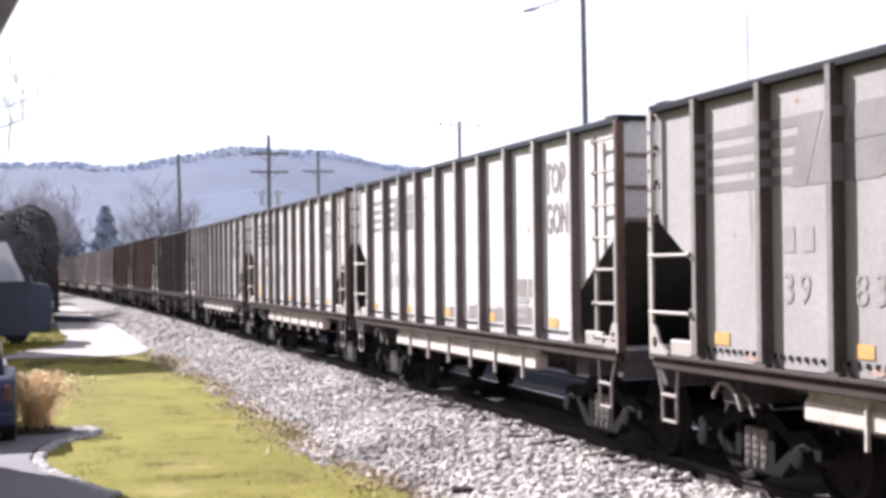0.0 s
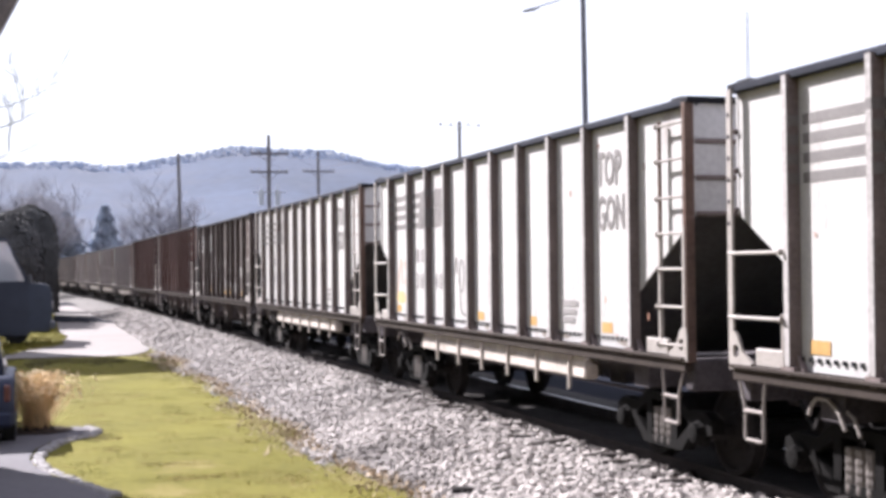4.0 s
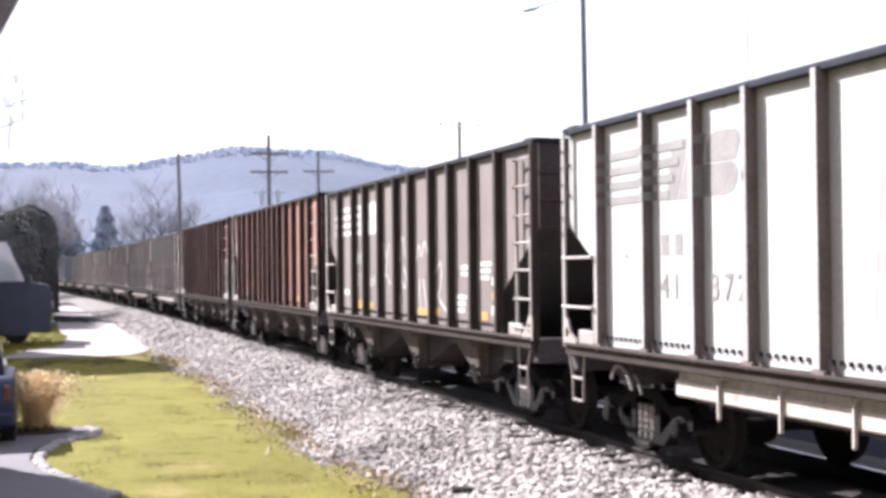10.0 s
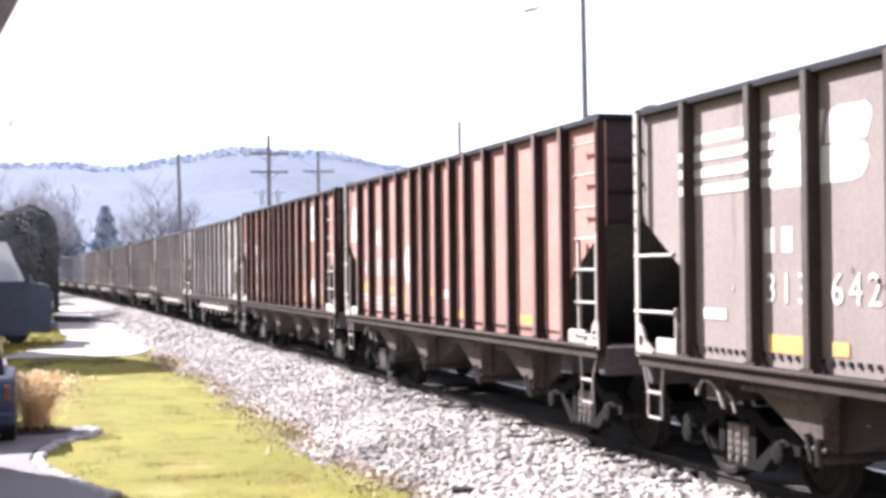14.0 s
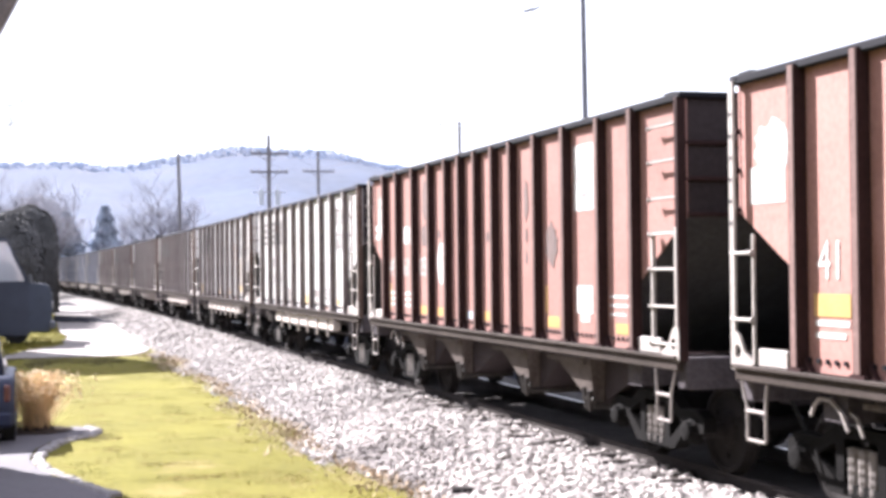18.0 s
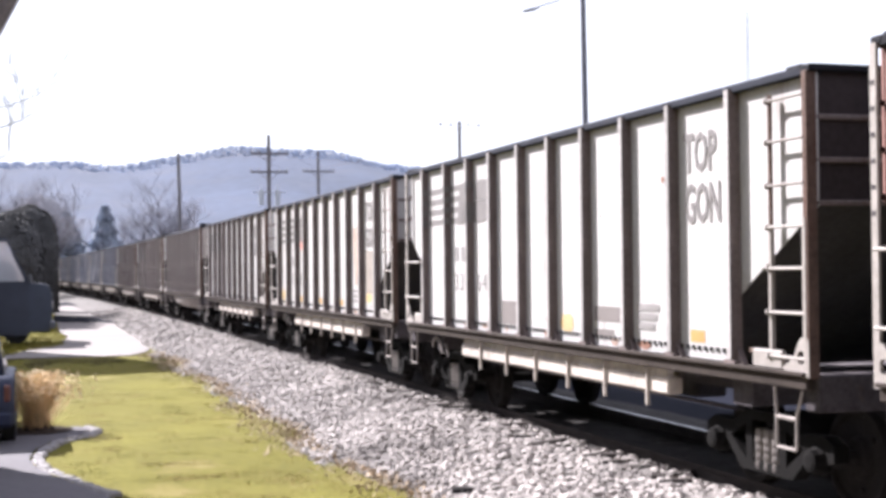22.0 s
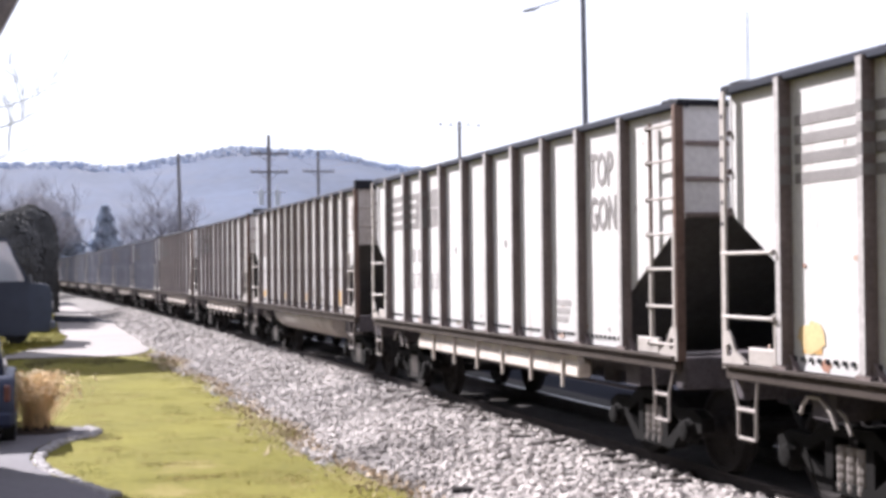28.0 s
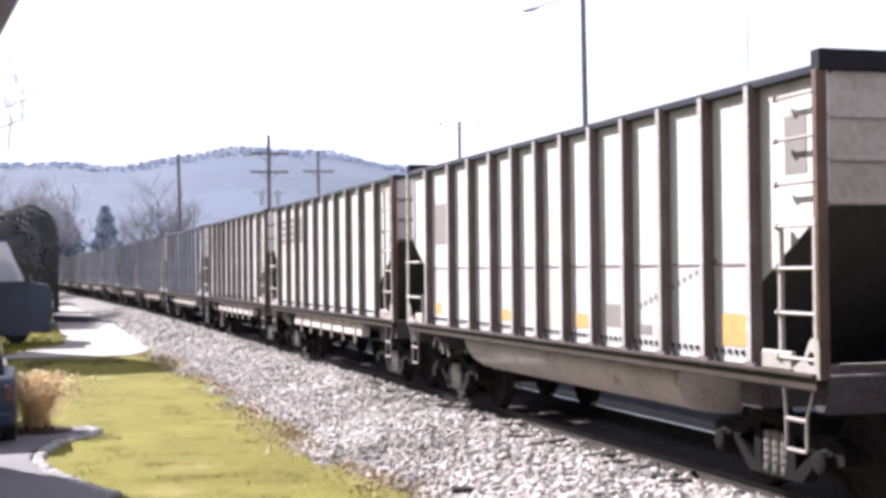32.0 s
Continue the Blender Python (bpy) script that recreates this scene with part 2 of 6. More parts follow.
    "rough": mat("shade-dull grass", (0.101, 0.0905, 0.0433), 0.9, 0, 0.3, 0.5, 6, 0.0, rnd=0.3, spec=0.12),
    "pole_wood": mat("weathered pole timber", (0.13, 0.12, 0.125), 0.9, 0, 0.25, 3, 30, 0.3),
    "pole_steel": mat("painted steel pole", (0.11, 0.11, 0.13), 0.6, 0, 0.15, 2, 20, 0.1),
    "insulator": mat("porcelain insulator", (0.35, 0.34, 0.36), 0.3, 0, 0.1, 5, 30, 0.0),
    "galv": mat("galvanised steel", (0.42, 0.44, 0.48), 0.5, 0.3, 0.1, 3, 30, 0.0),
    # Ridge and its woods: distance haze is put into these colours.
    "hill": mat("haze-blue wooded hillside", (0.042, 0.056, 0.094), 1.0, 0, 0.25, 0.02, 0.22, 0.0, dirt=(0.052, 0.062, 0.094), dirt_amount=0.55, streak=2.5),
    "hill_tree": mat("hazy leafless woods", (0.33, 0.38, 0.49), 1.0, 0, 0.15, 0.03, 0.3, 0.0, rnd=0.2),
    "truck_body": mat("dark blue-grey vehicle paint", (0.055, 0.062, 0.085), 0.6, 0, 0.1, 2, 20, 0.02, spec=0.12),
    "hood_paint": mat("dusty blue-grey vehicle paint", (0.05, 0.06, 0.085), 0.5, 0, 0.12, 2, 20, 0.02, spec=0.2),
    "trim": mat("pale grey trim", (0.09, 0.095, 0.11), 0.5, 0.1, 0.1, 4, 20, 0.0),
    "tyre": mat("tyre rubber", (0.02, 0.02, 0.02), 0.9, 0, 0.2, 6, 30, 0.2, spec=0.06),
    "car_paint": mat("dark blue car paint", (0.018, 0.023, 0.05), 0.5, 0.0, 0.08, 2, 20, 0.0, spec=0.25),
    "tail_lens": mat("red lamp lens", (0.10, 0.03, 0.03), 0.2, 0, 0.1, 4, 20, 0.0, spec=0.6),
    # Far house: wall and roof colours include the distance haze.
    "house_wall": mat("haze-tinted grey siding", (0.30, 0.30, 0.34), 0.9, 0, 0.1, 1, 9, 0.1),
    "house_roof": mat("haze-tinted grey shingle", (0.26, 0.28, 0.34), 0.9, 0, 0.12, 1, 9, 0.2),
    "siding": mat("brown boards of the added walls", (0.12, 0.10, 0.085), 0.9, 0, 0.2, 0.8, 14, 0.2, dirt=(0.08, 0.065, 0.055), dirt_amount=0.3, streak=4, spec=0.1),
    # Slope sheets: the shade of the recess is put into this colour.
    "dark_hole": mat("shade-dark slope sheet steel", (0.058, 0.056, 0.06), 0.9, 0, 0.2, 2, 15, 0.1, spec=0.06),
}
glass = bpy.data.materials.new("tinted windscreen glass")
glass.use_nodes = True
gp = glass.node_tree.nodes["Principled BSDF"]
gp.inputs["Base Color"].default_value, gp.inputs["Roughness"].default_value = (0.6, 0.64, 0.74, 1), 0.06
gp.inputs["Metallic"].default_value = 0.6
M["glass"] = glass


# ---- mesh helpers ----
def part(name, data, material, parent=None, label=""):
    """Links a bmesh or a mesh as one object; the material sits on the object, so that meshes can be shared."""
    if isinstance(data, bmesh.types.BMesh):
        me = bpy.data.meshes.new(name)
        data.normal_update()
        data.to_mesh(me)
        data.free()
        data = me
    if not data.materials:
        data.materials.append(None)
    ob = new(name, data)
    ob.material_slots[0].link = "OBJECT"
    ob.material_slots[0].material = M[material]
    if parent is not None:
        ob.parent = parent
    if label:
        ob["label"] = label
    return ob


def box(bm, x0, x1, y0, y1, z0, z1, m=None, bevel=0.0):
    vs = [Vector((x, y, z)) for x in (x0, x1) for y in (y0, y1) for z in (z0, z1)]
    if m is not None:
        vs = [m @ v for v in vs]
    v = [bm.verts.new(c) for c in vs]
    fs = [bm.faces.new([v[i] for i in q]) for q in ((0, 1, 3, 2), (4, 6, 7, 5), (0, 4, 5, 1), (2, 3, 7, 6), (0, 2, 6, 4), (1, 5, 7, 3))]
    if bevel:
        edges = list({e for f in fs for e in f.edges})
        bmesh.ops.bevel(bm, geom=edges, offset=bevel, segments=1, affect="EDGES")
    return v


def prism(bm, poly, put, depth):
    """A flat polygon given in 2D, set in place by put(a, b, d) for d = 0 and d = depth."""
    lo = [bm.verts.new(put(a, b, 0)) for a, b in poly]
    hi = [bm.verts.new(put(a, b, depth)) for a, b in poly]
    n = len(poly)
    bm.faces.new(lo)
    bm.faces.new(hi[::-1])
    for i in range(n):
        bm.faces.new((lo[i], hi[i], hi[(i + 1) % n], lo[(i + 1) % n]))
    bmesh.ops.recalc_face_normals(bm, faces=bm.faces[:])


def tube(bm, a, b, r0, r1=None, n=6, caps=True):
    a, b = Vector(a), Vector(b)
    r1 = r0 if r1 is None else r1
    d = (b - a).normalized()
    u = d.orthogonal().normalized()
    w = d.cross(u)
    ring = lambda c, r: [bm.verts.new(c + (u * math.cos(2 * math.pi * i / n) + w * math.sin(2 * math.pi * i / n)) * r) for i in range(n)]
    ra, rb = ring(a, r0), ring(b, r1)
    for i in range(n):
        bm.faces.new((ra[i], ra[(i + 1) % n], rb[(i + 1) % n], rb[i]))
    if caps:
        bm.faces.new(ra[::-1])
        bm.faces.new(rb)


def bent(bm, pts, r, n=6):
    """One unbroken round bar through the points."""
    pts = [Vector(p) for p in pts]
    rings = []
    ref = Vector((0.31, 0.12, 0.94))
    for i, p in enumerate(pts):
        d = (pts[min(i + 1, len(pts) - 1)] - pts[max(i - 1, 0)]).normalized()
        u = (ref - d * ref.dot(d)).normalized()
        w = d.cross(u)
        rings.append([bm.verts.new(p + (u * math.cos(2 * math.pi * k / n) + w * math.sin(2 * math.pi * k / n)) * r) for k in range(n)])
    for a, b in zip(rings, rings[1:]):
        for k in range(n):
            bm.faces.new((a[k], a[(k + 1) % n], b[(k + 1) % n], b[k]))
    bm.faces.new(rings[0][::-1])
    bm.faces.new(rings[-1])


def lathe_x(bm, profile, n=24):
    """Turns (x, radius) pairs about the X axis."""
    rings = [[bm.verts.new((x, r * math.cos(2 * math.pi * i / n), r * math.sin(2 * math.pi * i / n))) for i in range(n)] for x, r in profile]
    for a, b in zip(rings, rings[1:]):
        for i in range(n):
            bm.faces.new((a[i], a[(i + 1) % n], b[(i + 1) % n], b[i]))
    bm.faces.new(rings[0][::-1])
    bm.faces.new(rings[-1])


def bare(name, label, category, x=0, y=0, z=0, group="", kind=""):
    return tagged(new(name), label, category, group, kind), (x, y, z)


def track_x(y):
    """The line's centre: straight beside the camera, then a wide curve to the left."""
    return 7.78 - 0.000152 * max(0.0, y - 24.7) ** 2


# ---- ground, ballast, track ----
rng = np.random.default_rng(7)


def sheet(name, material, xs, ys, height, label, category, kind="structure"):
    verts = [(x, y, height(x, y)) for y in ys for x in xs]
    w = len(xs)
    faces = [(j * w + i, j * w + i + 1, (j + 1) * w + i + 1, (j + 1) * w + i) for j in range(len(ys) - 1) for i in range(w - 1)]
    me = bpy.data.meshes.new(name)
    me.from_pydata(verts, [], faces)
    me.polygons.foreach_set("use_smooth", [True] * len(faces))
    return tagged(part(name, me, material), label, category, kind=kind)


def lawn_z(x, y):
    soft = noise.noise((x * 0.35, y * 0.35, 1.0)) * 0.05 + noise.noise((x * 1.3, y * 1.3, 4.0)) * 0.02
    away = abs(x - track_x(y))
    return -0.53 + soft * min(1.0, max(0.0, (away - 3.2) / 1.0)) - (0.3 if away < 3.0 else 0.0)


gx = sorted({-900, -400, -150, -60, -30, *[i * 0.5 for i in range(-16, 12)], *range(6, 16), 20, 30, 60, 150, 400, 900})
gy = sorted({-60, -30, -10, 0, 5, *[10 + i * 0.6 for i in range(0, 90)], *range(64, 200, 5), *range(200, 420, 20), 600, 1000, 2500})
sheet("ground", "lawn", gx, gy, lawn_z, "yellow-green winter lawn and rough ground beside the line", "ground")

# ballast bed, a banked strip that follows the line
PROFILE = [(-3.75, -0.58), (-3.3, -0.47), (-2.6, -0.36), (-2.0, -0.215), (-1.5, -0.155), (-0.95, -0.15), (0, -0.17), (1.45, -0.19), (2.0, -0.235), (3.0, -0.42), (3.8, -0.60)]


def ballast_z(off):
    return float(np.interp(off, [a for a, _ in PROFILE], [b for _, b in PROFILE]))


def bed_z(off, y):
    """The bank's height with the shallow heaps and hollows of tipped stone."""
    heap = noise.noise((off * 0.55, y * 0.28, 17.0)) * 0.10 + noise.noise((off * 1.6, y * 0.9, 5.0)) * 0.035
    return ballast_z(off) + heap * min(1.0, max(0.0, (-1.15 - off) / 0.6))


bed_y = [-30 + i * 0.5 for i in range(0, 220)] + [80 + i * 4 for i in range(0, 80)]
offs = [-3.75 + i * 0.25 for i in range(0, 31)]
verts = [(track_x(y) + o + (noise.noise((y * 0.5, 3.0, o)) * 0.18 if o < -3 else 0), y, bed_z(o, y) - 0.012) for y in bed_y for o in offs]
w = len(offs)
faces = [(j * w + i, j * w + i + 1, (j + 1) * w + i + 1, (j + 1) * w + i) for j in range(len(bed_y) - 1) for i in range(w - 1)]
me = bpy.data.meshes.new("ballast_bed")
me.from_pydata(verts, [], faces)
tagged(part("ballast_bed", me, "ballast_bed"), "grey crushed stone bed under the railway track", "ballast", kind="structure")


# Dark strip over the bed that paints the shade under the train.
inner = [-1.0 + i * 0.25 for i in range(0, 20)]
verts = [(track_x(y) + o, y, ballast_z(o) + 0.006 + noise.noise((o * 2, y * 1.1, 9.0)) * 0.03) for y in bed_y for o in inner]
w = len(inner)
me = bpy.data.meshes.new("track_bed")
me.from_pydata(verts, [], [(j * w + i, j * w + i + 1, (j + 1) * w + i + 1, (j + 1) * w + i) for j in range(len(bed_y) - 1) for i in range(w - 1)])
tagged(part("track_bed", me, "dark_stone"), "dark stone strip under the train, shade in its colour", "ballast", kind="structure")


def icosa():
    bm = bmesh.new()
    bmesh.ops.create_icosphere(bm, subdivisions=1, radius=1.0)
    v = np.array([q.co[:] for q in bm.verts])
    f = np.array([[q.index for q in fc.verts] for fc in bm.faces])
    bm.free()
    return v, f


def scatter(name, material, pos, size, label, category, flat=0.65):
    """Many angular stones in one mesh."""
    v, f = icosa()
    n = len(pos)
    jit = 1 + rng.uniform(-0.35, 0.35, (n, len(v), 1))
    ang = rng.uniform(0, 2 * math.pi, n)
    base = v[None] * jit * size[:, None, None] * np.stack([np.ones(n), rng.uniform(0.6, 1, n), rng.uniform(flat - 0.2, flat + 0.2, n)], 1)[:, None, :]
    tilt = rng.uniform(-0.6, 0.6, n)
    y2, z2 = base[..., 1] * np.cos(tilt)[:, None] - base[..., 2] * np.sin(tilt)[:, None], base[..., 1] * np.sin(tilt)[:, None] + base[..., 2] * np.cos(tilt)[:, None]
    x3 = base[..., 0] * np.cos(ang)[:, None] - y2 * np.sin(ang)[:, None]
    y3 = base[..., 0] * np.sin(ang)[:, None] + y2 * np.cos(ang)[:, None]
    co = np.stack([x3, y3, z2], -1) + pos[:, None, :]
    fa = (f[None] + (np.arange(n) * len(v))[:, None, None]).reshape(-1, 3)
    me = bpy.data.meshes.new(name)
    me.from_pydata(co.reshape(-1, 3).tolist(), [], fa.tolist())
    return tagged(part(name, me, material), label, category, kind="stuff")


def stones():
    out, sizes = [], []
    for y0, y1, per_m2, s in ((9, 26, 290, 0.036), (26, 45, 170, 0.038), (45, 90, 60, 0.052)):
        n = int((y1 - y0) * 2.6 * per_m2)
        y, o = rng.uniform(y0, y1, n), rng.uniform(-3.95, -0.95, n)
        thin = (o > -3.3) | (rng.uniform(0, 1, n) < 0.75)
        y, o = y[thin], o[thin]
        z = np.array([bed_z(a, b) for a, b in zip(o, y)])
        x = np.array([track_x(b) for b in y]) + o
        out.append(np.stack([x, y, z + rng.uniform(-0.01, 0.02, len(y))], 1))
        sizes.append(rng.uniform(0.5, 1.85, len(y)) * s)
    for y0, y1, per_m2, s in ((9, 26, 190, 0.032), (26, 45, 110, 0.04), (45, 90, 40, 0.055)):
        n = int((y1 - y0) * 0.85 * per_m2)
        y, o = rng.uniform(y0, y1, n), -1.7 + 0.85 * rng.uniform(0, 1, n)
        ok = np.array([noise.noise((a * 2.2, b * 1.4, 3.0)) > -0.12 - 0.35 * (-a - 0.85) for a, b in zip(o, y)])
        y, o = y[ok], o[ok]
        x = np.array([track_x(b) for b in y]) + o
        out.append(np.stack([x, y, -0.125 - 0.09 * np.maximum(0, -o - 1.3) + rng.uniform(-0.02, 0.02, len(y))], 1))
        sizes.append(rng.uniform(0.5, 1.85, len(y)) * s)
    scatter("ballast_stones", "stone", np.concatenate(out), np.concatenate(sizes), "loose pale grey crushed limestone ballast", "gravel")


stones()


def trackside_scrap():
    """Broken tie ends and splinters lying along the shoulder, and one dark slab of stone."""
    r = random.Random(41)
    spots = [(13.2 + 0.52 * k + r.uniform(-0.12, 0.12), r.uniform(-1.35, -0.98)) for k in range(30)]
    for k, (y, off) in enumerate(spots):
        bm = bmesh.new()
        half, wide, tall = r.uniform(0.16, 0.42), r.uniform(0.03, 0.07), r.uniform(0.02, 0.04)
        pts = [(-half, -wide * r.uniform(0.2, 0.9)), (-half * 0.5, -wide), (half * 0.7, -wide * 0.8), (half, -wide * 0.1), (half * 0.8, wide * 0.7), (-half * 0.3, wide), (-half * 0.9, wide * 0.6)]
        prism(bm, pts, lambda a, b, d: (b, a, d), tall)
        ob = tagged(part("scrap_timber", bm, "tie"), "splintered dark piece of old railway tie on ballast", "wood scrap", "trackside scraps")
        ob.location = (track_x(y) + off, y, bed_z(off, y) + 0.03)
        ob.rotation_euler = (r.uniform(-0.06, 0.06), r.uniform(-0.1, 0.1), 1.57 + r.uniform(-0.35, 0.35))
    bm = bmesh.new()
    prism(bm, [(-0.17, -0.05), (-0.08, -0.10), (0.09, -0.09), (0.18, -0.01), (0.11, 0.08), (-0.06, 0.10), (-0.15, 0.05)], lambda a, b, d: (a * (1 - 2.5 * d), b * (1 - 2.5 * d), d), 0.06)
    ob = tagged(part("stone_slab", bm, "dark_stone"), "flat dark stone lying on the pale ballast", "stone")
    ob.location = (4.92, 15.5, bed_z(4.92 - track_x(15.5), 15.5) + 0.01)


def railway_track():
    track, _ = bare("railway_track", "single track of worn rails on timber ties in ballast", "railway track", kind="structure")
    head = [(-0.036, 0.0), (0.036, 0.0), (0.036, -0.035), (0.012, -0.05), (0.012, -0.14), (0.07, -0.16), (0.07, -0.175), (-0.07, -0.175), (-0.07, -0.16), (-0.012, -0.14), (-0.012, -0.05), (-0.036, -0.035)]
    ys = [-30 + i * 5 for i in range(0, 76)]
    for side in (-0.7525, 0.7525):
        bm = bmesh.new()
        rings = [[bm.verts.new((track_x(y) + side + a, y, b - 0.003)) for a, b in head] for y in ys]
        for a, b in zip(rings, rings[1:]):
            for i in range(len(head)):
                bm.faces.new((a[i], b[i], b[(i + 1) % len(head)], a[(i + 1) % len(head)]))
        rail = part("rail", bm, "rail_side", track)
        bm = bmesh.new()
        for y0, y1 in zip(ys, ys[1:]):
            q = [(track_x(y0) + side - 0.034, y0, 0), (track_x(y0) + side + 0.034, y0, 0), (track_x(y1) + side + 0.034, y1, 0), (track_x(y1) + side - 0.034, y1, 0)]
            bm.faces.new([bm.verts.new(c) for c in q])
        # Far rail reflects; the near one has its dark reflection in the colour.
        part("running_surface", bm, "rail" if side > 0 else "rail_dark", rail, "polished bright rail top" if side > 0 else "dark rail top, underside reflection in its colour")
    bm = bmesh.new()
    box(bm, -1.3, 1.3, -0.115, 0.115, -0.36, -0.178, bevel=0.012)
    tie = part("tie", bm, "tie", track)
    tie.location = (track_x(4), 4, 0)
    for i in range(1, 280):
        t = new("tie", tie.data)
        t.parent = track
        t.material_slots[0].link = "OBJECT"
        t.material_slots[0].material = M["tie"]
        y = 4 + i * 0.52 + rng.uniform(-0.04, 0.04)
        t.location = (track_x(y) + rng.uniform(-0.05, 0.05), y, rng.uniform(-0.008, 0.01))
        t.rotation_euler = (0, 0, rng.uniform(-0.02, 0.02))


railway_track()
trackside_scrap()


def sky_blocking_walls():
    """Unseen plain walls, added beside and behind the camera to cut sky light."""
    for name, x0, x1, y0, y1 in (("sky_block_west", -9.3, -9.0, -16.0, 16.0), ("sky_block_south", -9.0, 4.0, -14.3, -14.0)):
        bm = bmesh.new()
        box(bm, x0, x1, y0, y1, -0.7, 12.0)
        tagged(part(name, bm, "siding"), "added unseen wall that cuts sky light", "wall", kind="structure")


sky_blocking_walls()


# ---- coal cars: local y runs towards the far end, local -x faces the camera, z = 0 on the rail ----
RIBS = {
    "gondola": [1.02, 2.25, 3.38, 4.42, 5.58, 6.68, 7.78, 8.91, 10.04, 11.28],
    "hopper": [1.08, 2.0, 3.05, 4.03, 4.95, 5.65, 6.42, 7.2, 7.95, 8.88, 9.87, 10.92, 11.82],
    "ribbed_hopper": [1.12, 2.4, 3.35, 4.52, 5.68, 6.66, 7.9, 8.95, 10.05, 11.2],
    "tub_gondola": [1.16, 2.4, 3.4, 4.38, 5.3, 6.18, 7.07, 7.96, 8.87, 9.78, 10.7, 11.59],
}
LENGTH = {"gondola": 12.62, "ribbed_hopper": 12.65, "hopper": 12.95, "tub_gondola": 12.72}
TOP = {"gondola": 3.84, "ribbed_hopper": 3.84, "hopper": 3.91, "tub_gondola": 3.83}
SKIN, FACE = 1.49, 1.60           # half widths over the sheets and over the ribs
SILL0, SILL1 = 1.12, 1.27
SLOPE_TOP, SLOPE_RUN = 2.66, 0.58
shared = {}


def once(key, build):
    """The mesh of a repeated piece, built the first time it is asked for."""
    if key not in shared:
        bm = bmesh.new()
        build(bm)
        me = bpy.data.meshes.new(key[-1] if isinstance(key[-1], str) else key[0])
        bmesh.ops.recalc_face_normals(bm, faces=bm.faces[:])
        bm.to_mesh(me)
        bm.free()
        shared[key] = me
    return shared[key]


def slope_z(edge):
    return max(SILL1, SLOPE_TOP - SLOPE_RUN * edge)


def add_truck(car, y):
    """A two-axle truck: bolster, side frames, springs, bearing caps, wheel sets."""
    def bolster(bm):
        box(bm, -1.0, 1.0, -0.2, 0.2, 0.5, 0.78, bevel=0.03)
        tube(bm, (0, 0, 0.76), (0, 0, 0.86), 0.25, n=12)

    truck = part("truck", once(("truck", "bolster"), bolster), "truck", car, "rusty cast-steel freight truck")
    truck.location = (0, y, 0)

    def frame_side(bm):
        put = lambda a, b, d: (d, a, b)
        pieces = [
            [(-1.14, 0.60), (-0.98, 0.68), (-0.62, 0.66), (-0.66, 0.52), (-0.74, 0.47), (-1.02, 0.43), (-1.14, 0.46)],
            [(-0.62, 0.66), (-0.36, 0.80), (-0.36, 0.66), (-0.66, 0.52)],
            [(-0.36, 0.80), (0.36, 0.80), (0.36, 0.70), (-0.36, 0.70)],
            [(-0.74, 0.47), (-0.66, 0.52), (-0.36, 0.32), (-0.46, 0.22)],
            [(-0.46, 0.22), (-0.36, 0.32), (0.36, 0.32), (0.46, 0.22)],
            [(-0.36, 0.70), (-0.24, 0.70), (-0.24, 0.32), (-0.36, 0.32)],
        ]
        mirror = [[(-a, b) for a, b in q][::-1] for q in (pieces[0], pieces[1], pieces[3], pieces[5])]
        for q in pieces + mirror:
            prism(bm, q, put, 0.15)

    def springs(bm):
        rows = []
        for k in range(11):
            z, q = 0.245 + k * 0.0385, 0.064 if k % 2 else 0.059
            rows.append([bm.verts.new((q * math.cos(i * math.pi / 4), q * math.sin(i * math.pi / 4), z)) for i in range(8)])
        for a, b in zip(rows, rows[1:]):
            for i in range(8):
                bm.faces.new((a[i], a[(i + 1) % 8], b[(i + 1) % 8], b[i]))

    def cap(bm):
        lathe_x(bm, [(-0.02, 0.14), (0.05, 0.14), (0.08, 0.11), (0.13, 0.10), (0.14, 0.06)], 10)

    for s in (-1, 1):
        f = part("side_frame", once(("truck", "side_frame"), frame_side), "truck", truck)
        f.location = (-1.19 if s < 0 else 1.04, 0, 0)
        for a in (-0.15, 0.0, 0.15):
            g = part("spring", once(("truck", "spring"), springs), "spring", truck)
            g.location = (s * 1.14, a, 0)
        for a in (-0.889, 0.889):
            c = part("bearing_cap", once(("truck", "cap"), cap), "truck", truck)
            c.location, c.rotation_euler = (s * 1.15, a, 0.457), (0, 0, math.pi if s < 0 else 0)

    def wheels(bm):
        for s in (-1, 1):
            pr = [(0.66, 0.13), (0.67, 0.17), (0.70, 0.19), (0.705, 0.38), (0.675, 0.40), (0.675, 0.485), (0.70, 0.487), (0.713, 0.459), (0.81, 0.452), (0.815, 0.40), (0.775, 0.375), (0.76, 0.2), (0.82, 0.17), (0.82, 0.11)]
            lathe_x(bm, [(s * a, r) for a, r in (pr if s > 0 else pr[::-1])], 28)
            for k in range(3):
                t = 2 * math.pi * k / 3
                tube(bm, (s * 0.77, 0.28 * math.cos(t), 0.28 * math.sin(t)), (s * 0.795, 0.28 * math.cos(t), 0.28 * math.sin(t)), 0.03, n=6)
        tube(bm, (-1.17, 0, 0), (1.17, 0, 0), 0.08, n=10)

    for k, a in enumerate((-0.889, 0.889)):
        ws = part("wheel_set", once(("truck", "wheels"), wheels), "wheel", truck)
        ws.location = (0, a, 0.457)
        wheel_sets[k].append(ws)

    def rigging(bm):
        for s in (-1, 1):
            box(bm, -0.85, 0.85, s * 0.38 - 0.05, s * 0.38 + 0.05, 0.34, 0.42)
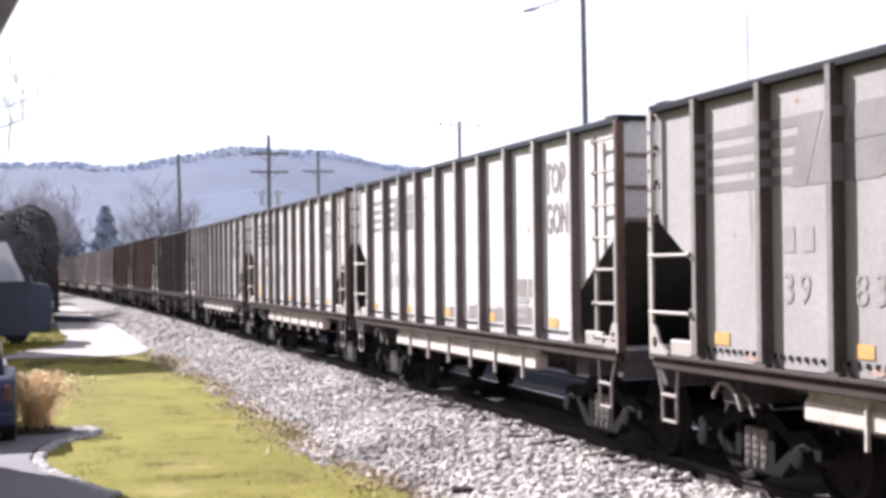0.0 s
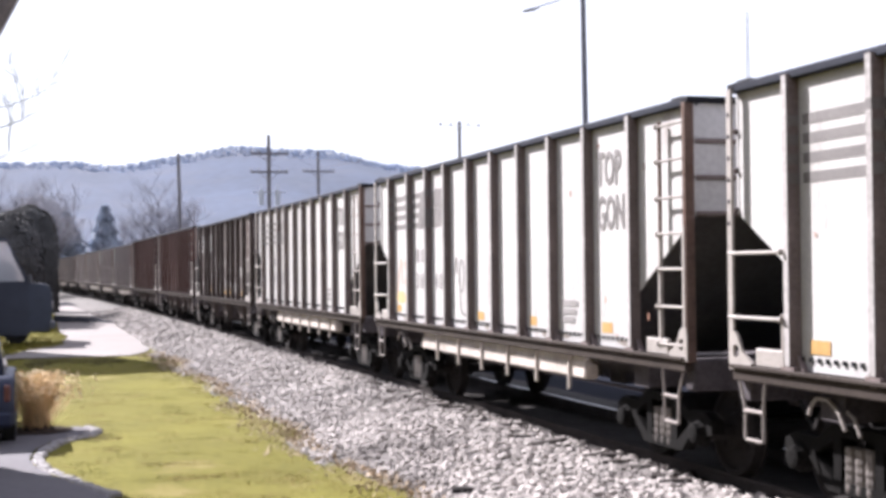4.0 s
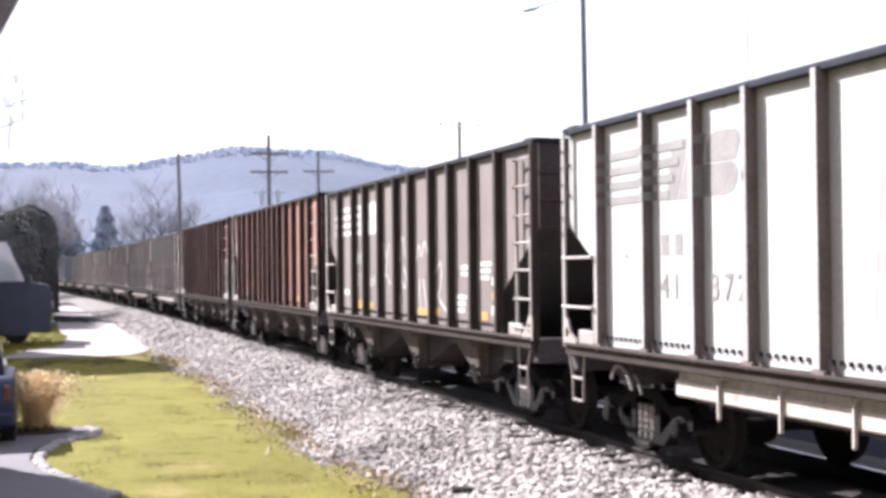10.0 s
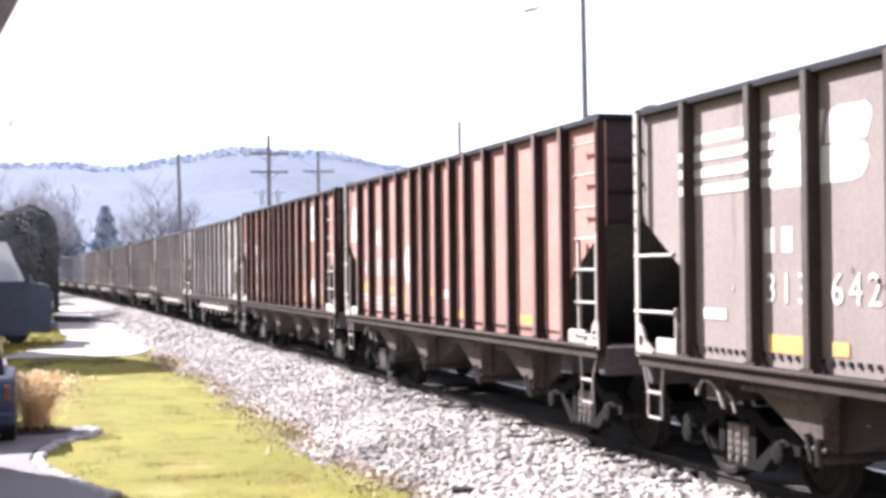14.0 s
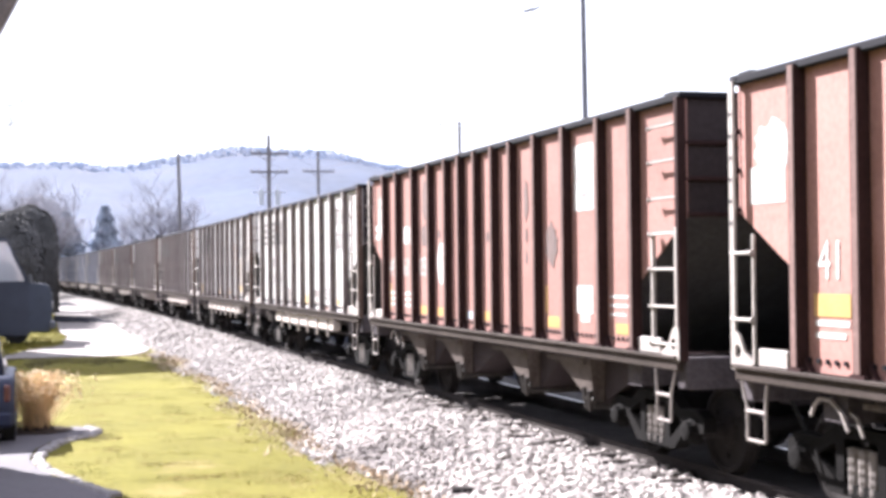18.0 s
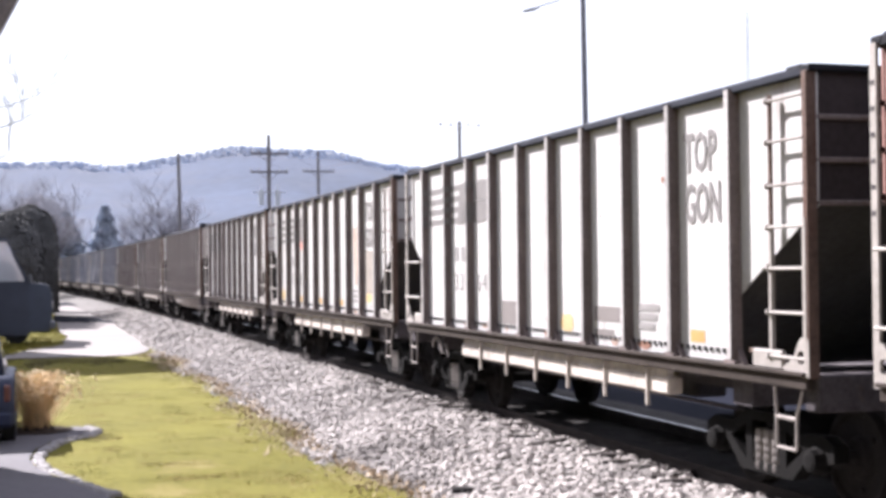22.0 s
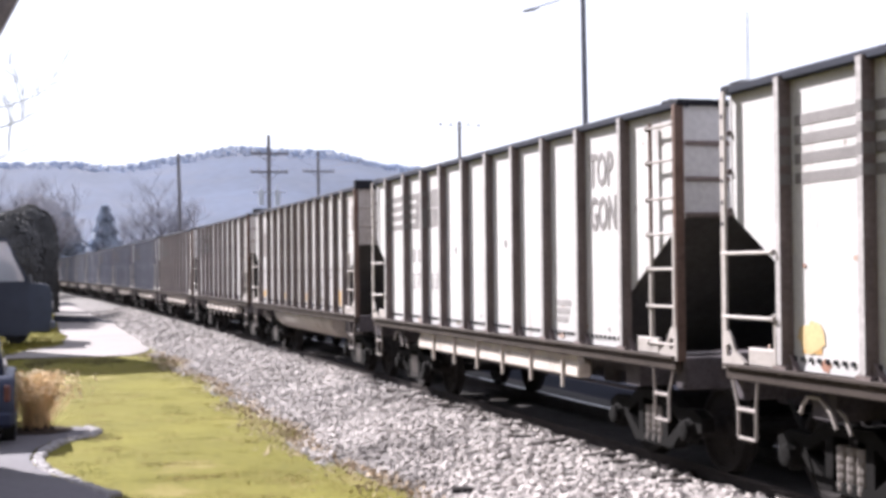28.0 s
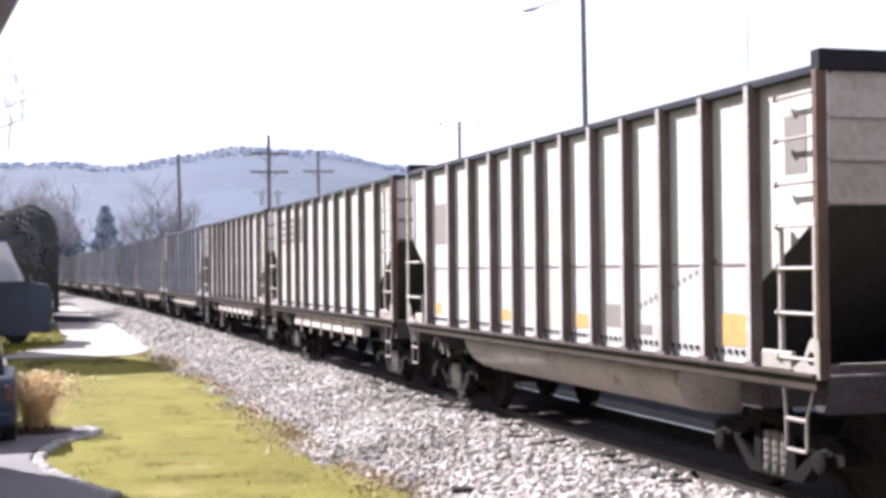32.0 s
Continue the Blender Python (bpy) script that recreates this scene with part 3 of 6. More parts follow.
            for q in (-1, 1):
                box(bm, q * 0.76 - 0.06, q * 0.76 + 0.06, s * 0.40 - 0.03, s * 0.40 + 0.03, 0.30, 0.55)

    part("brake_beam", once(("truck", "rigging"), rigging), "under", truck)


wheel_sets = ([], [])


def add_end(car, kind, paint, rib, far, sooty=False):
    """One end of a car: end sheet, slope sheet, sill, coupler, posts, ladder or grab irons, steps."""
    L, top = LENGTH[kind], TOP[kind]
    s = 1 if far else -1
    e = s * L / 2

    def end_sheet(bm):
        box(bm, -SKIN, SKIN, L / 2 - 0.05, L / 2 - 0.03, SLOPE_TOP, top - 0.04)

    def stiffener(bm):
        box(bm, -SKIN - 0.04, SKIN + 0.04, L / 2 - 0.03, L / 2 + 0.0, 0, 0.05, bevel=0.01)

    def slope(bm):
        put = lambda a, b, d: (-SKIN + 0.02 + d, a, b)
        y1, y0 = L / 2 - 0.04, L / 2 - 0.04 - (SLOPE_TOP - 1.13) / SLOPE_RUN
        prism(bm, [(y1, SLOPE_TOP), (y0, 1.13), (y0, 1.15), (y1, SLOPE_TOP + 0.025)], put, 2 * SKIN - 0.04)

    def end_sill(bm):
        box(bm, -1.5, 1.5, L / 2 - 0.22, L / 2 - 0.01, 0.93, 1.25, bevel=0.015)
        box(bm, -0.35, 0.35, L / 2 - 0.24, L / 2 + 0.10, 0.74, 1.10, bevel=0.02)

    def coupler(bm):
        box(bm, -0.075, 0.075, L / 2 + 0.05, L / 2 + 0.36, 0.77, 0.93, bevel=0.02)
        box(bm, -0.17, 0.13, L / 2 + 0.30, L / 2 + 0.58, 0.72, 0.98, bevel=0.05)
        box(bm, 0.02, 0.16, L / 2 + 0.40, L / 2 + 0.62, 0.73, 0.97, bevel=0.04)

    def chord(bm):
        box(bm, -FACE + 0.03, FACE - 0.03, L / 2 - 0.12, L / 2 + 0.03, top - 0.06, top + (0.12 if kind == "tub_gondola" else 0.006), bevel=0.012)

    def post(bm):
        box(bm, -0.05, 0.05, L / 2 - 0.075, L / 2 + 0.005, SILL1 - 0.05, top - 0.05, bevel=0.008)

    def slim_post(bm):
        box(bm, -0.014, 0.014, L / 2 - 0.075, L / 2 + 0.005, SILL1 - 0.05, top - 0.05)

    def post_bolts(bm):
        for k in range(6):
            z = SLOPE_TOP - 0.12 + 0.2 * k
            box(bm, -0.014, 0.014, L / 2 - 0.055, L / 2 - 0.005, z, z + 0.035)

    def corner_cap(bm):
        box(bm, -0.075, 0.075, L / 2 - 0.36, L / 2 - 0.122, top - 0.03, top + 0.022, bevel=0.01)

    def gusset(bm):
        """A cast lifting lug with a round eye."""
        poly = [(0.0, -0.05), (0.42, -0.02), (0.42, 0.04), (0.24, 0.11), (0.15, 0.27), (0.07, 0.31), (0.0, 0.27)]
        cu, cv, rad, n = 0.12, 0.12, 0.06, 20
        rings = []
        for d in (0.0, 0.03):
            outer, inner = [], []
            for k in range(n):
                a = 2 * math.pi * k / n
                du, dv = math.cos(a), math.sin(a)
                far_hit = 9.0
                for (u0, v0), (u1, v1) in zip(poly, poly[1:] + poly[:1]):
                    det = du * (v1 - v0) - dv * (u1 - u0)
                    if abs(det) > 1e-9:
                        t = ((u0 - cu) * (v1 - v0) - (v0 - cv) * (u1 - u0)) / det
                        w = ((u0 - cu) * dv - (v0 - cv) * du) / det
                        if t > 0 and -1e-6 <= w <= 1 + 1e-6:
                            far_hit = min(far_hit, t)
                outer.append(bm.verts.new((d, L / 2 - cu - du * far_hit, SILL1 + cv + dv * far_hit)))
                inner.append(bm.verts.new((d, L / 2 - cu - du * rad, SILL1 + cv + dv * rad)))
            rings.append((outer, inner))
        (o0, i0), (o1, i1) = rings
        for k in range(n):
            j = (k + 1) % n
            for q in ((o0[k], o0[j], i0[j], i0[k]), (o1[k], o1[j], i1[j], i1[k]), (o0[k], o0[j], o1[j], o1[k]), (i0[k], i0[j], i1[j], i1[k])):
                bm.faces.new(q)

    def pad(bm):
        box(bm, 0, 0.05, L / 2 - 0.95, L / 2 - 0.45, SILL1, SILL1 + 0.16, bevel=0.01)

    def hose(bm):
        pts = [(0.38, L / 2 + 0.02, 0.86), (0.40, L / 2 + 0.16, 0.74), (0.38, L / 2 + 0.34, 0.50), (0.30, L / 2 + 0.46, 0.40)]
        bent(bm, pts, 0.024)

    def piece(name, key, build, material, x=0.0, z=0.0, label=""):
        ob = part(name, once((kind, key), build), material, car, label)
        ob.location = (x if far else -x, 0, z)
        if not far:
            ob.rotation_euler = (0, 0, math.pi)
        return ob

    # Dark cars, and white ones set sooty, get the shade-darkened end paint.
    end_paint = "tub" if kind == "tub_gondola" else "end_white" if paint in ("white", "grey") and not sooty else "end_dark"
    piece("end_sheet", "end_sheet", end_sheet, end_paint)
    for h in (2.66, 3.02, 3.38):
        piece("end_stiffener", "stiffener", stiffener, end_paint if kind == "tub_gondola" else rib, 0, h)
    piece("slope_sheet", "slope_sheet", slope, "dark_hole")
    piece("end_sill", "end_sill", end_sill, "under")
    piece("coupler", "coupler", coupler, "truck", label="rusty knuckle coupler")
    piece("end_chord", "end_chord", chord, "chord")
    if kind != "tub_gondola":
        for side in (-1, 1):
            piece("corner_cap", "corner_cap", corner_cap, "chord", side * (FACE - 0.115))
    piece("air_hose", "air_hose", hose, "tyre")
    for side in (-1, 1):
        if far:
            piece("corner_post", "slim_post", slim_post, "bar" if side < 0 else rib, side * (FACE - 0.02))
            tagged(piece("post_bolts", "post_bolts", post_bolts, "under", side * (FACE - 0.016)), kind="stuff")
        else:
            piece("corner_post", "corner_post", post, "post_rust" if rib == "rib_white" else rib, side * (FACE - 0.06))
        gx0 = -FACE + 0.005 if side < 0 else FACE - 0.035
        if far:
            piece("corner_gusset", "gusset", gusset, "bar", gx0)
            piece("jacking_pad", "pad", pad, "bar", -FACE + 0.02 if side < 0 else FACE - 0.07)
        else:
            ob = piece("corner_gusset", "gusset", gusset, "bar")
            ob.location = (-FACE + 0.035 if side < 0 else FACE - 0.005, 0, 0)
            ob = piece("jacking_pad", "pad", pad, "bar")
            ob.location = (-FACE + 0.07 if side < 0 else FACE - 0.02, 0, 0)

    def pipe(bm):
        bent(bm, [(0, L / 2 - 1.12, 0.90), (0, L / 2 - 1.16, 0.98), (0, L / 2 - 1.24, 1.05), (0, L / 2 - 1.42, 1.05), (0, L / 2 - 1.58, 0.95), (0, L / 2 - 1.66, 0.82)], 0.02, 5)

    def rod(bm):
        bent(bm, [(0, L / 2 - 1.24, 0.92), (0, L / 2 - 1.36, 0.99), (0, L / 2 - 1.52, 1.0), (0, L / 2 - 1.70, 0.92), (0, L / 2 - 1.78, 0.78)], 0.018, 5)
    piece("brake_pipe", "brake_pipe", pipe, "dim_bar", -1.46)
    piece("brake_rod", "brake_rod", rod, "dim_bar", -1.40)

    # steps under the sill, on both sides
    def step(bm):
        bent(bm, [(0, -0.23, SILL0 + 0.02), (0, -0.12, 0.88), (0, -0.12, 0.62), (0, -0.11, 0.60), (0, 0.19, 0.60), (0, 0.20, 0.62), (0, 0.20, 0.88), (0, 0.23, SILL0 + 0.02)], 0.016)

    def step_rung(bm):
        tube(bm, (0, -0.13, 0), (0, 0.21, 0), 0.02)

    for side in (-1, 1):
        st = part("sill_step", once(("step", "sill_step"), step), "dim_bar", car)
        st.location = (side * (FACE - 0.03), e - s * 0.36, 0)
        if not far:
            st.rotation_euler = (0, 0, 0)
        else:
            st.rotation_euler = (0, 0, math.pi)
        for z in (0.86,):
            r = part("step_rung", once(("step", "step_rung"), step_rung), "dim_bar", st)
            r.location = (0, 0, z)

    # side ladder at the near end, two grab irons at the far end; mirrored on the other side
    for side in (-1, 1):
        ladder_end = (side < 0) != far
        x = side * (SKIN + 0.065 if ladder_end else FACE - 0.01)
        if ladder_end:
            def stile(bm):
                box(bm, -0.02, 0.02, -0.02, 0.02, 1.30, 2.52)
            ld = part("ladder", once(("ladder", "stile"), stile), "bar", car)
            ld.location = (x, e - s * 0.64, 0)

            def corner_stile(bm):
                box(bm, -0.012, 0.012, -0.022, 0.022, 1.30, 2.56)
            cs = part("stile", once(("ladder", "corner_stile"), corner_stile), "bar", ld)
            cs.location = (side * 0.03, s * 0.585, 0)
            if "tub" not in kind and kind != "hopper":
                def upper_stile(bm):
                    box(bm, -0.015, 0.015, -0.018, 0.018, 2.52, 3.66)
                part("stile", once(("ladder", "upper_stile"), upper_stile), "post_rust", ld)
            heights = (1.38, 1.76, 2.14, 2.50, 2.86, 3.24, 3.60)
        else:
            def stile(bm):
                box(bm, -0.014, 0.014, -0.014, 0.014, 1.30, 2.45 if kind == "hopper" else 1.75)
            ld = part("grab_post", once(("ladder", kind == "hopper", "grab_stile"), stile), "bar", car)
            ld.location = (x, e - s * (0.42 if kind == "hopper" else 0.95), 0)
            heights = (1.68, 2.28) if kind == "hopper" else (1.70, 2.28)
        reach = (0.64 if ladder_end else (0.42 if kind == "hopper" else 0.95)) - 0.05

        def rung(bm):
            tube(bm, (0, 0, 0), (0, reach, 0), 0.016)
            tube(bm, (0, 0, 0), (-0.0, -0.02, 0.0), 0.03)

        for z in heights:
            r = part("rung", once(("rung", round(reach, 2), "rung"), rung), "bar" if z < 2.6 else "dim_bar", ld)
            r.location = (side * 0.03, 0, z)
            r.rotation_euler = (0, 0, 0 if s > 0 else math.pi)


def hopper_car(name, kind, paint, rib, label, sooty=False):
    """An open coal car of one of three kinds."""
    L, top = LENGTH[kind], TOP[kind]
    car = tagged(new(name), label, "freight car", "coal train cars")
    edges = [0.0, *RIBS[kind], L]
    wide = 0.012 if "hopper" in kind else 0.0
    for side in (-1, 1):
        for i, (a, b) in enumerate(zip(edges, edges[1:])):
            def panel(bm, a=a, b=b):
                put = lambda u, v, d: (-SKIN + d, L / 2 - u, v)
                lo = lambda u: slope_z(min(u, L - u)) if (a == 0 or b == L) else SILL1
                prism(bm, [(a, lo(a)), (b, lo(b)), (b, top - 0.03), (a, top - 0.03)], put, 0.018)
            ob = part("side_panel", once((kind, i, "side_panel"), panel), paint, car)
            if side > 0:
                ob.location = (2 * SKIN - 0.018, 0, 0)
        for i, a in enumerate(RIBS[kind]):
            def rib_post(bm):
                put = lambda u, v, d: (-u, v, SILL0 + 0.10 + d * (top - 0.045 - SILL0 - 0.10))
                prism(bm, [(SKIN - 0.001, -0.055 - wide), (SKIN - 0.001, 0.055 + wide), (FACE, 0.04 + wide), (FACE, -0.04 - wide)], put, 1.0)
                box(bm, -FACE - 0.004, -SKIN, -0.10, 0.10, SILL1 - 0.02, SILL1 + 0.03)
                prism(bm, [(-0.17, SILL1), (0.17, SILL1), (0.06, SILL1 + 0.13), (-0.06, SILL1 + 0.13)], lambda u, v, d: (-SKIN - 0.001 - d, u, v), 0.055)
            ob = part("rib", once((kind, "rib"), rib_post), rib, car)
            ob.location = (0, L / 2 - a, 0)
            if side > 0:
                ob.rotation_euler = (0, 0, math.pi)

            # Paler strip that paints sunlight on the rib's face.
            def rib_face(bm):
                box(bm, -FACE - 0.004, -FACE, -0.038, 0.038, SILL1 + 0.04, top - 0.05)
            part("rib_face", once((kind, "rib_face"), rib_face), "edge_" + rib.split("_")[1], ob, "paler rib face, sunlight in its paint")

        def top_chord(bm):
            box(bm, -FACE + 0.035, -SKIN + 0.06, -L / 2, L / 2, top - 0.085, top, bevel=0.014)
        ob = part("top_chord", once((kind, "top_chord"), top_chord), "chord" if rib not in ("rib_white", "rib_pale") else "chord_grey", car)
        ob.rotation_euler = (0, 0, 0 if side < 0 else math.pi)

        def side_sill(bm):
            box(bm, -FACE + 0.01, -SKIN - 0.02, -L / 2 + 0.05, L / 2 - 0.05, SILL0, SILL1, bevel=0.012)
            box(bm, -FACE - 0.03, -SKIN, -L / 2 + 0.05, L / 2 - 0.05, SILL1 - 0.035, SILL1, bevel=0.006)
        ob = part("side_sill", once((kind, "side_sill"), side_sill), "sill", car)
        ob.rotation_euler = (0, 0, 0 if side < 0 else math.pi)

        # rivets low on the panels
        def rivets(bm):
            for a, b in zip(edges[1:-1], edges[2:-1]):
                n = max(3, int((b - a) / 0.12))
                for k in range(n):
                    y = L / 2 - (a + (k + 0.7) * (b - a) / n)
                    box(bm, -SKIN - 0.018, -SKIN, y - 0.02, y + 0.02, 1.35, 1.39)
        ob = tagged(part("rivet_strip", once((kind, "rivets"), rivets), "chord" if side < 0 else rib, car), kind="stuff")
        ob.rotation_euler = (0, 0, 0 if side < 0 else math.pi)

    def centre_sill(bm):
        box(bm, -0.28, 0.28, -L / 2 + 0.1, L / 2 - 0.1, 0.80, 1.06)
        if kind == "gondola":
            box(bm, -1.38, 1.38, -L / 2 + 2.4, L / 2 - 2.4, 1.06, 1.10)
        for y in (-L / 2 + 1.42, L / 2 - 1.42):
            box(bm, -1.42, 1.42, y - 0.18, y + 0.18, 0.87, 1.12)
    part("centre_sill", once((kind, "centre_sill"), centre_sill), "under", car)

    for far in (True, False):
        add_end(car, kind, paint, rib, far, sooty)
        add_truck(car, (1 if far else -1) * (L / 2 - 1.42))

    if kind == "gondola":
        for side in (-1, 1):
            def slab(bm):
                box(bm, -1.48, -1.30, -3.45, 3.55, 0.845, 1.03, bevel=0.02)
                box(bm, -1.46, -1.30, -3.40, 3.50, 1.03, 1.12)
            ob = part("tub_side", once((kind, "tub_side"), slab), "slab", car)
            ob.rotation_euler = (0, 0, 0 if side < 0 else math.pi)
            for k in range(6):
                def hanger(bm):
                    box(bm, -1.515, -1.48, -0.014, 0.014, 0.70, 1.10)
                    box(bm, -1.515, -1.40, -0.04, 0.04, 1.08, 1.12)
                ob = part("hanger", once((kind, "hanger"), hanger), "slab", car)
                ob.location = (0, 2.6 - k * 1.12, 0)
                if side > 0:
                    ob.rotation_euler = (0, 0, math.pi)

        def pipes(bm):
            tube(bm, (-0.9, -4.2, 0.72), (-0.9, 4.2, 0.72), 0.025)
            tube(bm, (0.55, 0.4, 0.66), (0.55, 1.3, 0.66), 0.15, n=12)
            box(bm, 0.3, 0.75, -0.6, -0.1, 0.5, 0.85, bevel=0.03)
        part("brake_gear", once((kind, "pipes"), pipes), "under", car)
    elif kind in ("hopper", "ribbed_hopper"):
        for cy, run_up in (((2.52, 0.95), (4.6, 1.75), (7.49, 0.95), (9.65, 1.3)) if kind == "hopper" else ((2.65, 2.1), (5.9, 2.1), (9.2, 1.6))):
            def slope_body(bm, run_up=run_up):
                prism(bm, [(-0.30, 0.55), (-0.55, 0.55), (-0.55 - run_up, 1.10), (-0.30, 1.10)], lambda a, b, d: (-1.2 + d, a, b), 2.4)
            # Slope body darkened in colour for the shaded recess it sits in.
            ob = part("hopper_slope", once((kind, run_up, "hopper_slope"), slope_body), "end_dark", car)
            ob.location = (0, L / 2 - cy, 0)
            for side in (-1, 1):
                def chute(bm):
                    levels = [(-1.44, -0.25, 1.14, -0.60, 0.60), (-1.40, -0.25, 1.07, -0.57, 0.57), (-1.34, -0.55, 0.56, -0.54, -0.40)]
                    rows = [[bm.verts.new(c) for c in ((px, y0, z), (px, y1, z), (qx, y1, z), (qx, y0, z))] for px, qx, z, y0, y1 in levels]
                    for a, b in zip(rows, rows[1:]):
                        for i in range(4):
                            bm.faces.new((a[i], a[(i + 1) % 4], b[(i + 1) % 4], b[i]))
                    bm.faces.new(rows[0])
                    bm.faces.new(rows[-1][::-1])
                    box(bm, -1.48, -1.44, -0.56, 0.62, 1.02, 1.07)

                def gate(bm):
                    box(bm, -1.34, -0.55, -0.58, -0.34, 0.48, 0.555, bevel=0.01)
                    tube(bm, (-1.36, -0.62, 0.60), (-1.36, -0.30, 0.60), 0.028)
                    tube(bm, (-1.39, -0.52, 0.70), (-1.36, -0.48, 0.46), 0.035)
                    tube(bm, (-1.39, -0.34, 0.72), (-1.36, -0.38, 0.48), 0.03)
                ob = part("hopper_chute", once((kind, "chute"), chute), "chute", car)
                ob.location = (0, L / 2 - cy, 0)
                gt = part("chute_gate", once((kind, "gate"), gate), "journal", ob)
                if side > 0:
                    ob.rotation_euler = (0, 0, math.pi)
    else:
        for side in (-1, 1):
            def tub(bm):
                prof = [(-1.46, 1.12), (-1.45, 0.98), (-1.38, 0.84), (-1.25, 0.73), (-1.08, 0.66), (-0.85, 0.63), (-0.5, 0.63), (-0.4, 1.12)]
                rows = [[bm.verts.new((x, y + (0.28 * (1.12 - z) / 0.5) * k, z)) for x, z in prof] for y, k in ((3.6, -1), (-3.6, 1))]
                a, b = rows
                n = len(prof)
                for i in range(n):
                    f = bm.faces.new((a[i], a[(i + 1) % n], b[(i + 1) % n], b[i]))
                    f.smooth = i < n - 2
                bm.faces.new(a)
                bm.faces.new(b[::-1])
            ob = part("tub", once((kind, "tub"), tub), "tub", car)
            ob.rotation_euler = (0, 0, 0 if side < 0 else math.pi)

            def seam(bm):
                for a, b in zip(edges[1:-1], edges[2:-1]):
                    box(bm, -SKIN - 0.012, -SKIN, L / 2 - b + 0.09, L / 2 - a - 0.09, 2.17, 2.19)
            ob = part("panel_seam", once((kind, "seam"), seam), rib, car)
            ob.rotation_euler = (0, 0, 0 if side < 0 else math.pi)
    return car


# ---- lettering and marks on the camera side of the cars; u runs from the far corner, v is the height ----
def clip_u(poly, lo, hi):
    def cut(q, c, keep):
        out = []
        for (a, b), (d, e) in zip(q, q[1:] + q[:1]):
            ina, ind = keep(a), keep(d)
            if ina:
                out.append((a, b))
            if ina != ind:
                t = (c - a) / (d - a)
                out.append((c, b + t * (e - b)))
        return out
    q = cut(list(poly), lo, lambda a: a >= lo)
    return cut(q, hi, lambda a: a <= hi) if len(q) > 2 else []


layers = []


def decal(car, kind, polys, material, name="painted_mark", label="", ribs=True, joined=False, lift=0.0):
    """Thin paint shapes that lie on the panels and, where they cross one, on a rib's face."""
    if len(polys) > 1 and not joined:
        for poly in polys:
            decal(car, kind, [poly], material, name, label, ribs)
        return
    L = LENGTH[kind]
    bm = bmesh.new()
    edges = [0.0, *RIBS[kind], L]
    wide = 0.012 if "hopper" in kind else 0.0
    layers.append(1)
    up = lift or 0.0018 + 0.00035 * (len(layers) % 19)
    for poly in polys:
        for a, b in zip(edges, edges[1:]):
            q = clip_u(poly, a + 0.004 + wide if a else 0.05, b - 0.124 - wide)
            if len(q) > 2:
                prism(bm, q, lambda u, v, d: (-SKIN - up - d, L / 2 - u - 0.06, v), 0.0005)
        if ribs:
            for a in RIBS[kind]:
                q = clip_u(poly, a - 0.039, a + 0.039)
                if len(q) > 2:
                    prism(bm, q, lambda u, v, d: (-FACE - up - d, L / 2 - u, v), 0.0005)
                q = clip_u(poly, a + 0.043, a + 0.062)
                if len(q) > 2:
                    z0, z1 = min(v for _, v in q), max(v for _, v in q)
                    sl = [(FACE + 0.0, 0.0435), (SKIN + 0.004, 0.0625)]
                    vs = [bm.verts.new((-sl[i][0], L / 2 - a - sl[i][1] - 0.001, z)) for i, z in ((0, z0), (1, z0), (1, z1), (0, z1))]
                    bm.faces.new(vs)
    return part(name, bm, material, car, label)


def rect(u0, u1, v0, v1, lean=0.0):
    return [(u0, v0), (u1, v0), (u1 + lean, v1), (u0 + lean, v1)]


def words(car, kind, text, u, v, size, material, name="lettering", narrow=0.85, spread=1.0, bold=0.0):
    cu = bpy.data.curves.new("lettering", "FONT")
    cu.body, cu.size, cu.extrude, cu.resolution_u, cu.space_character = text, size, 0.0004, 2, spread
    cu.offset = bold
    ob = bpy.data.objects.new("lettering", cu)
    scene.collection.objects.link(ob)
    dg = bpy.context.evaluated_depsgraph_get()
    me = bpy.data.meshes.new_from_object(ob.evaluated_get(dg))
    bpy.data.objects.remove(ob)
    L = LENGTH[kind]
    me.transform(Matrix(((0, 0, -1, -SKIN - 0.0075), (-narrow, 0, 0, L / 2 - u - 0.06), (0, 1, 0, v), (0, 0, 0, 1))))
    me.materials.clear()
    return part(name, me, material, car)


def stroke(car, kind, lines, width, material, name="spray_line"):
    """Spray-painted lines as thin ribbons."""
    for pts in lines:
        for _ in range(2):
            mid = [q for a, b in zip(pts, pts[1:]) for q in ((0.75 * a[0] + 0.25 * b[0], 0.75 * a[1] + 0.25 * b[1]), (0.25 * a[0] + 0.75 * b[0], 0.25 * a[1] + 0.75 * b[1]))]
            pts = [pts[0], *mid[1:-1], pts[-1]]
        side = []
        for k, (a, b) in enumerate(pts):
            p, q = pts[max(0, k - 1)], pts[min(len(pts) - 1, k + 1)]
            n = Vector((-(q[1] - p[1]), q[0] - p[0])).normalized() * width / 2
            side.append(((a + n.x, b + n.y), (a - n.x, b - n.y)))
        polys = [[p[0], p[1], q[1], q[0]] for p, q in zip(side, side[1:])]
        decal(car, kind, polys, material, name, ribs=False, joined=True)


def blob(u, v, ru, rv, n=12, seed=0):
    r = random.Random(seed)
    n *= 2
    k = [r.uniform(0.8, 1.12) for _ in range(n)]
    return [(u + ru * math.cos(2 * math.pi * i / n) * k[i], v + rv * math.sin(2 * math.pi * i / n) * k[i]) for i in range(n)]


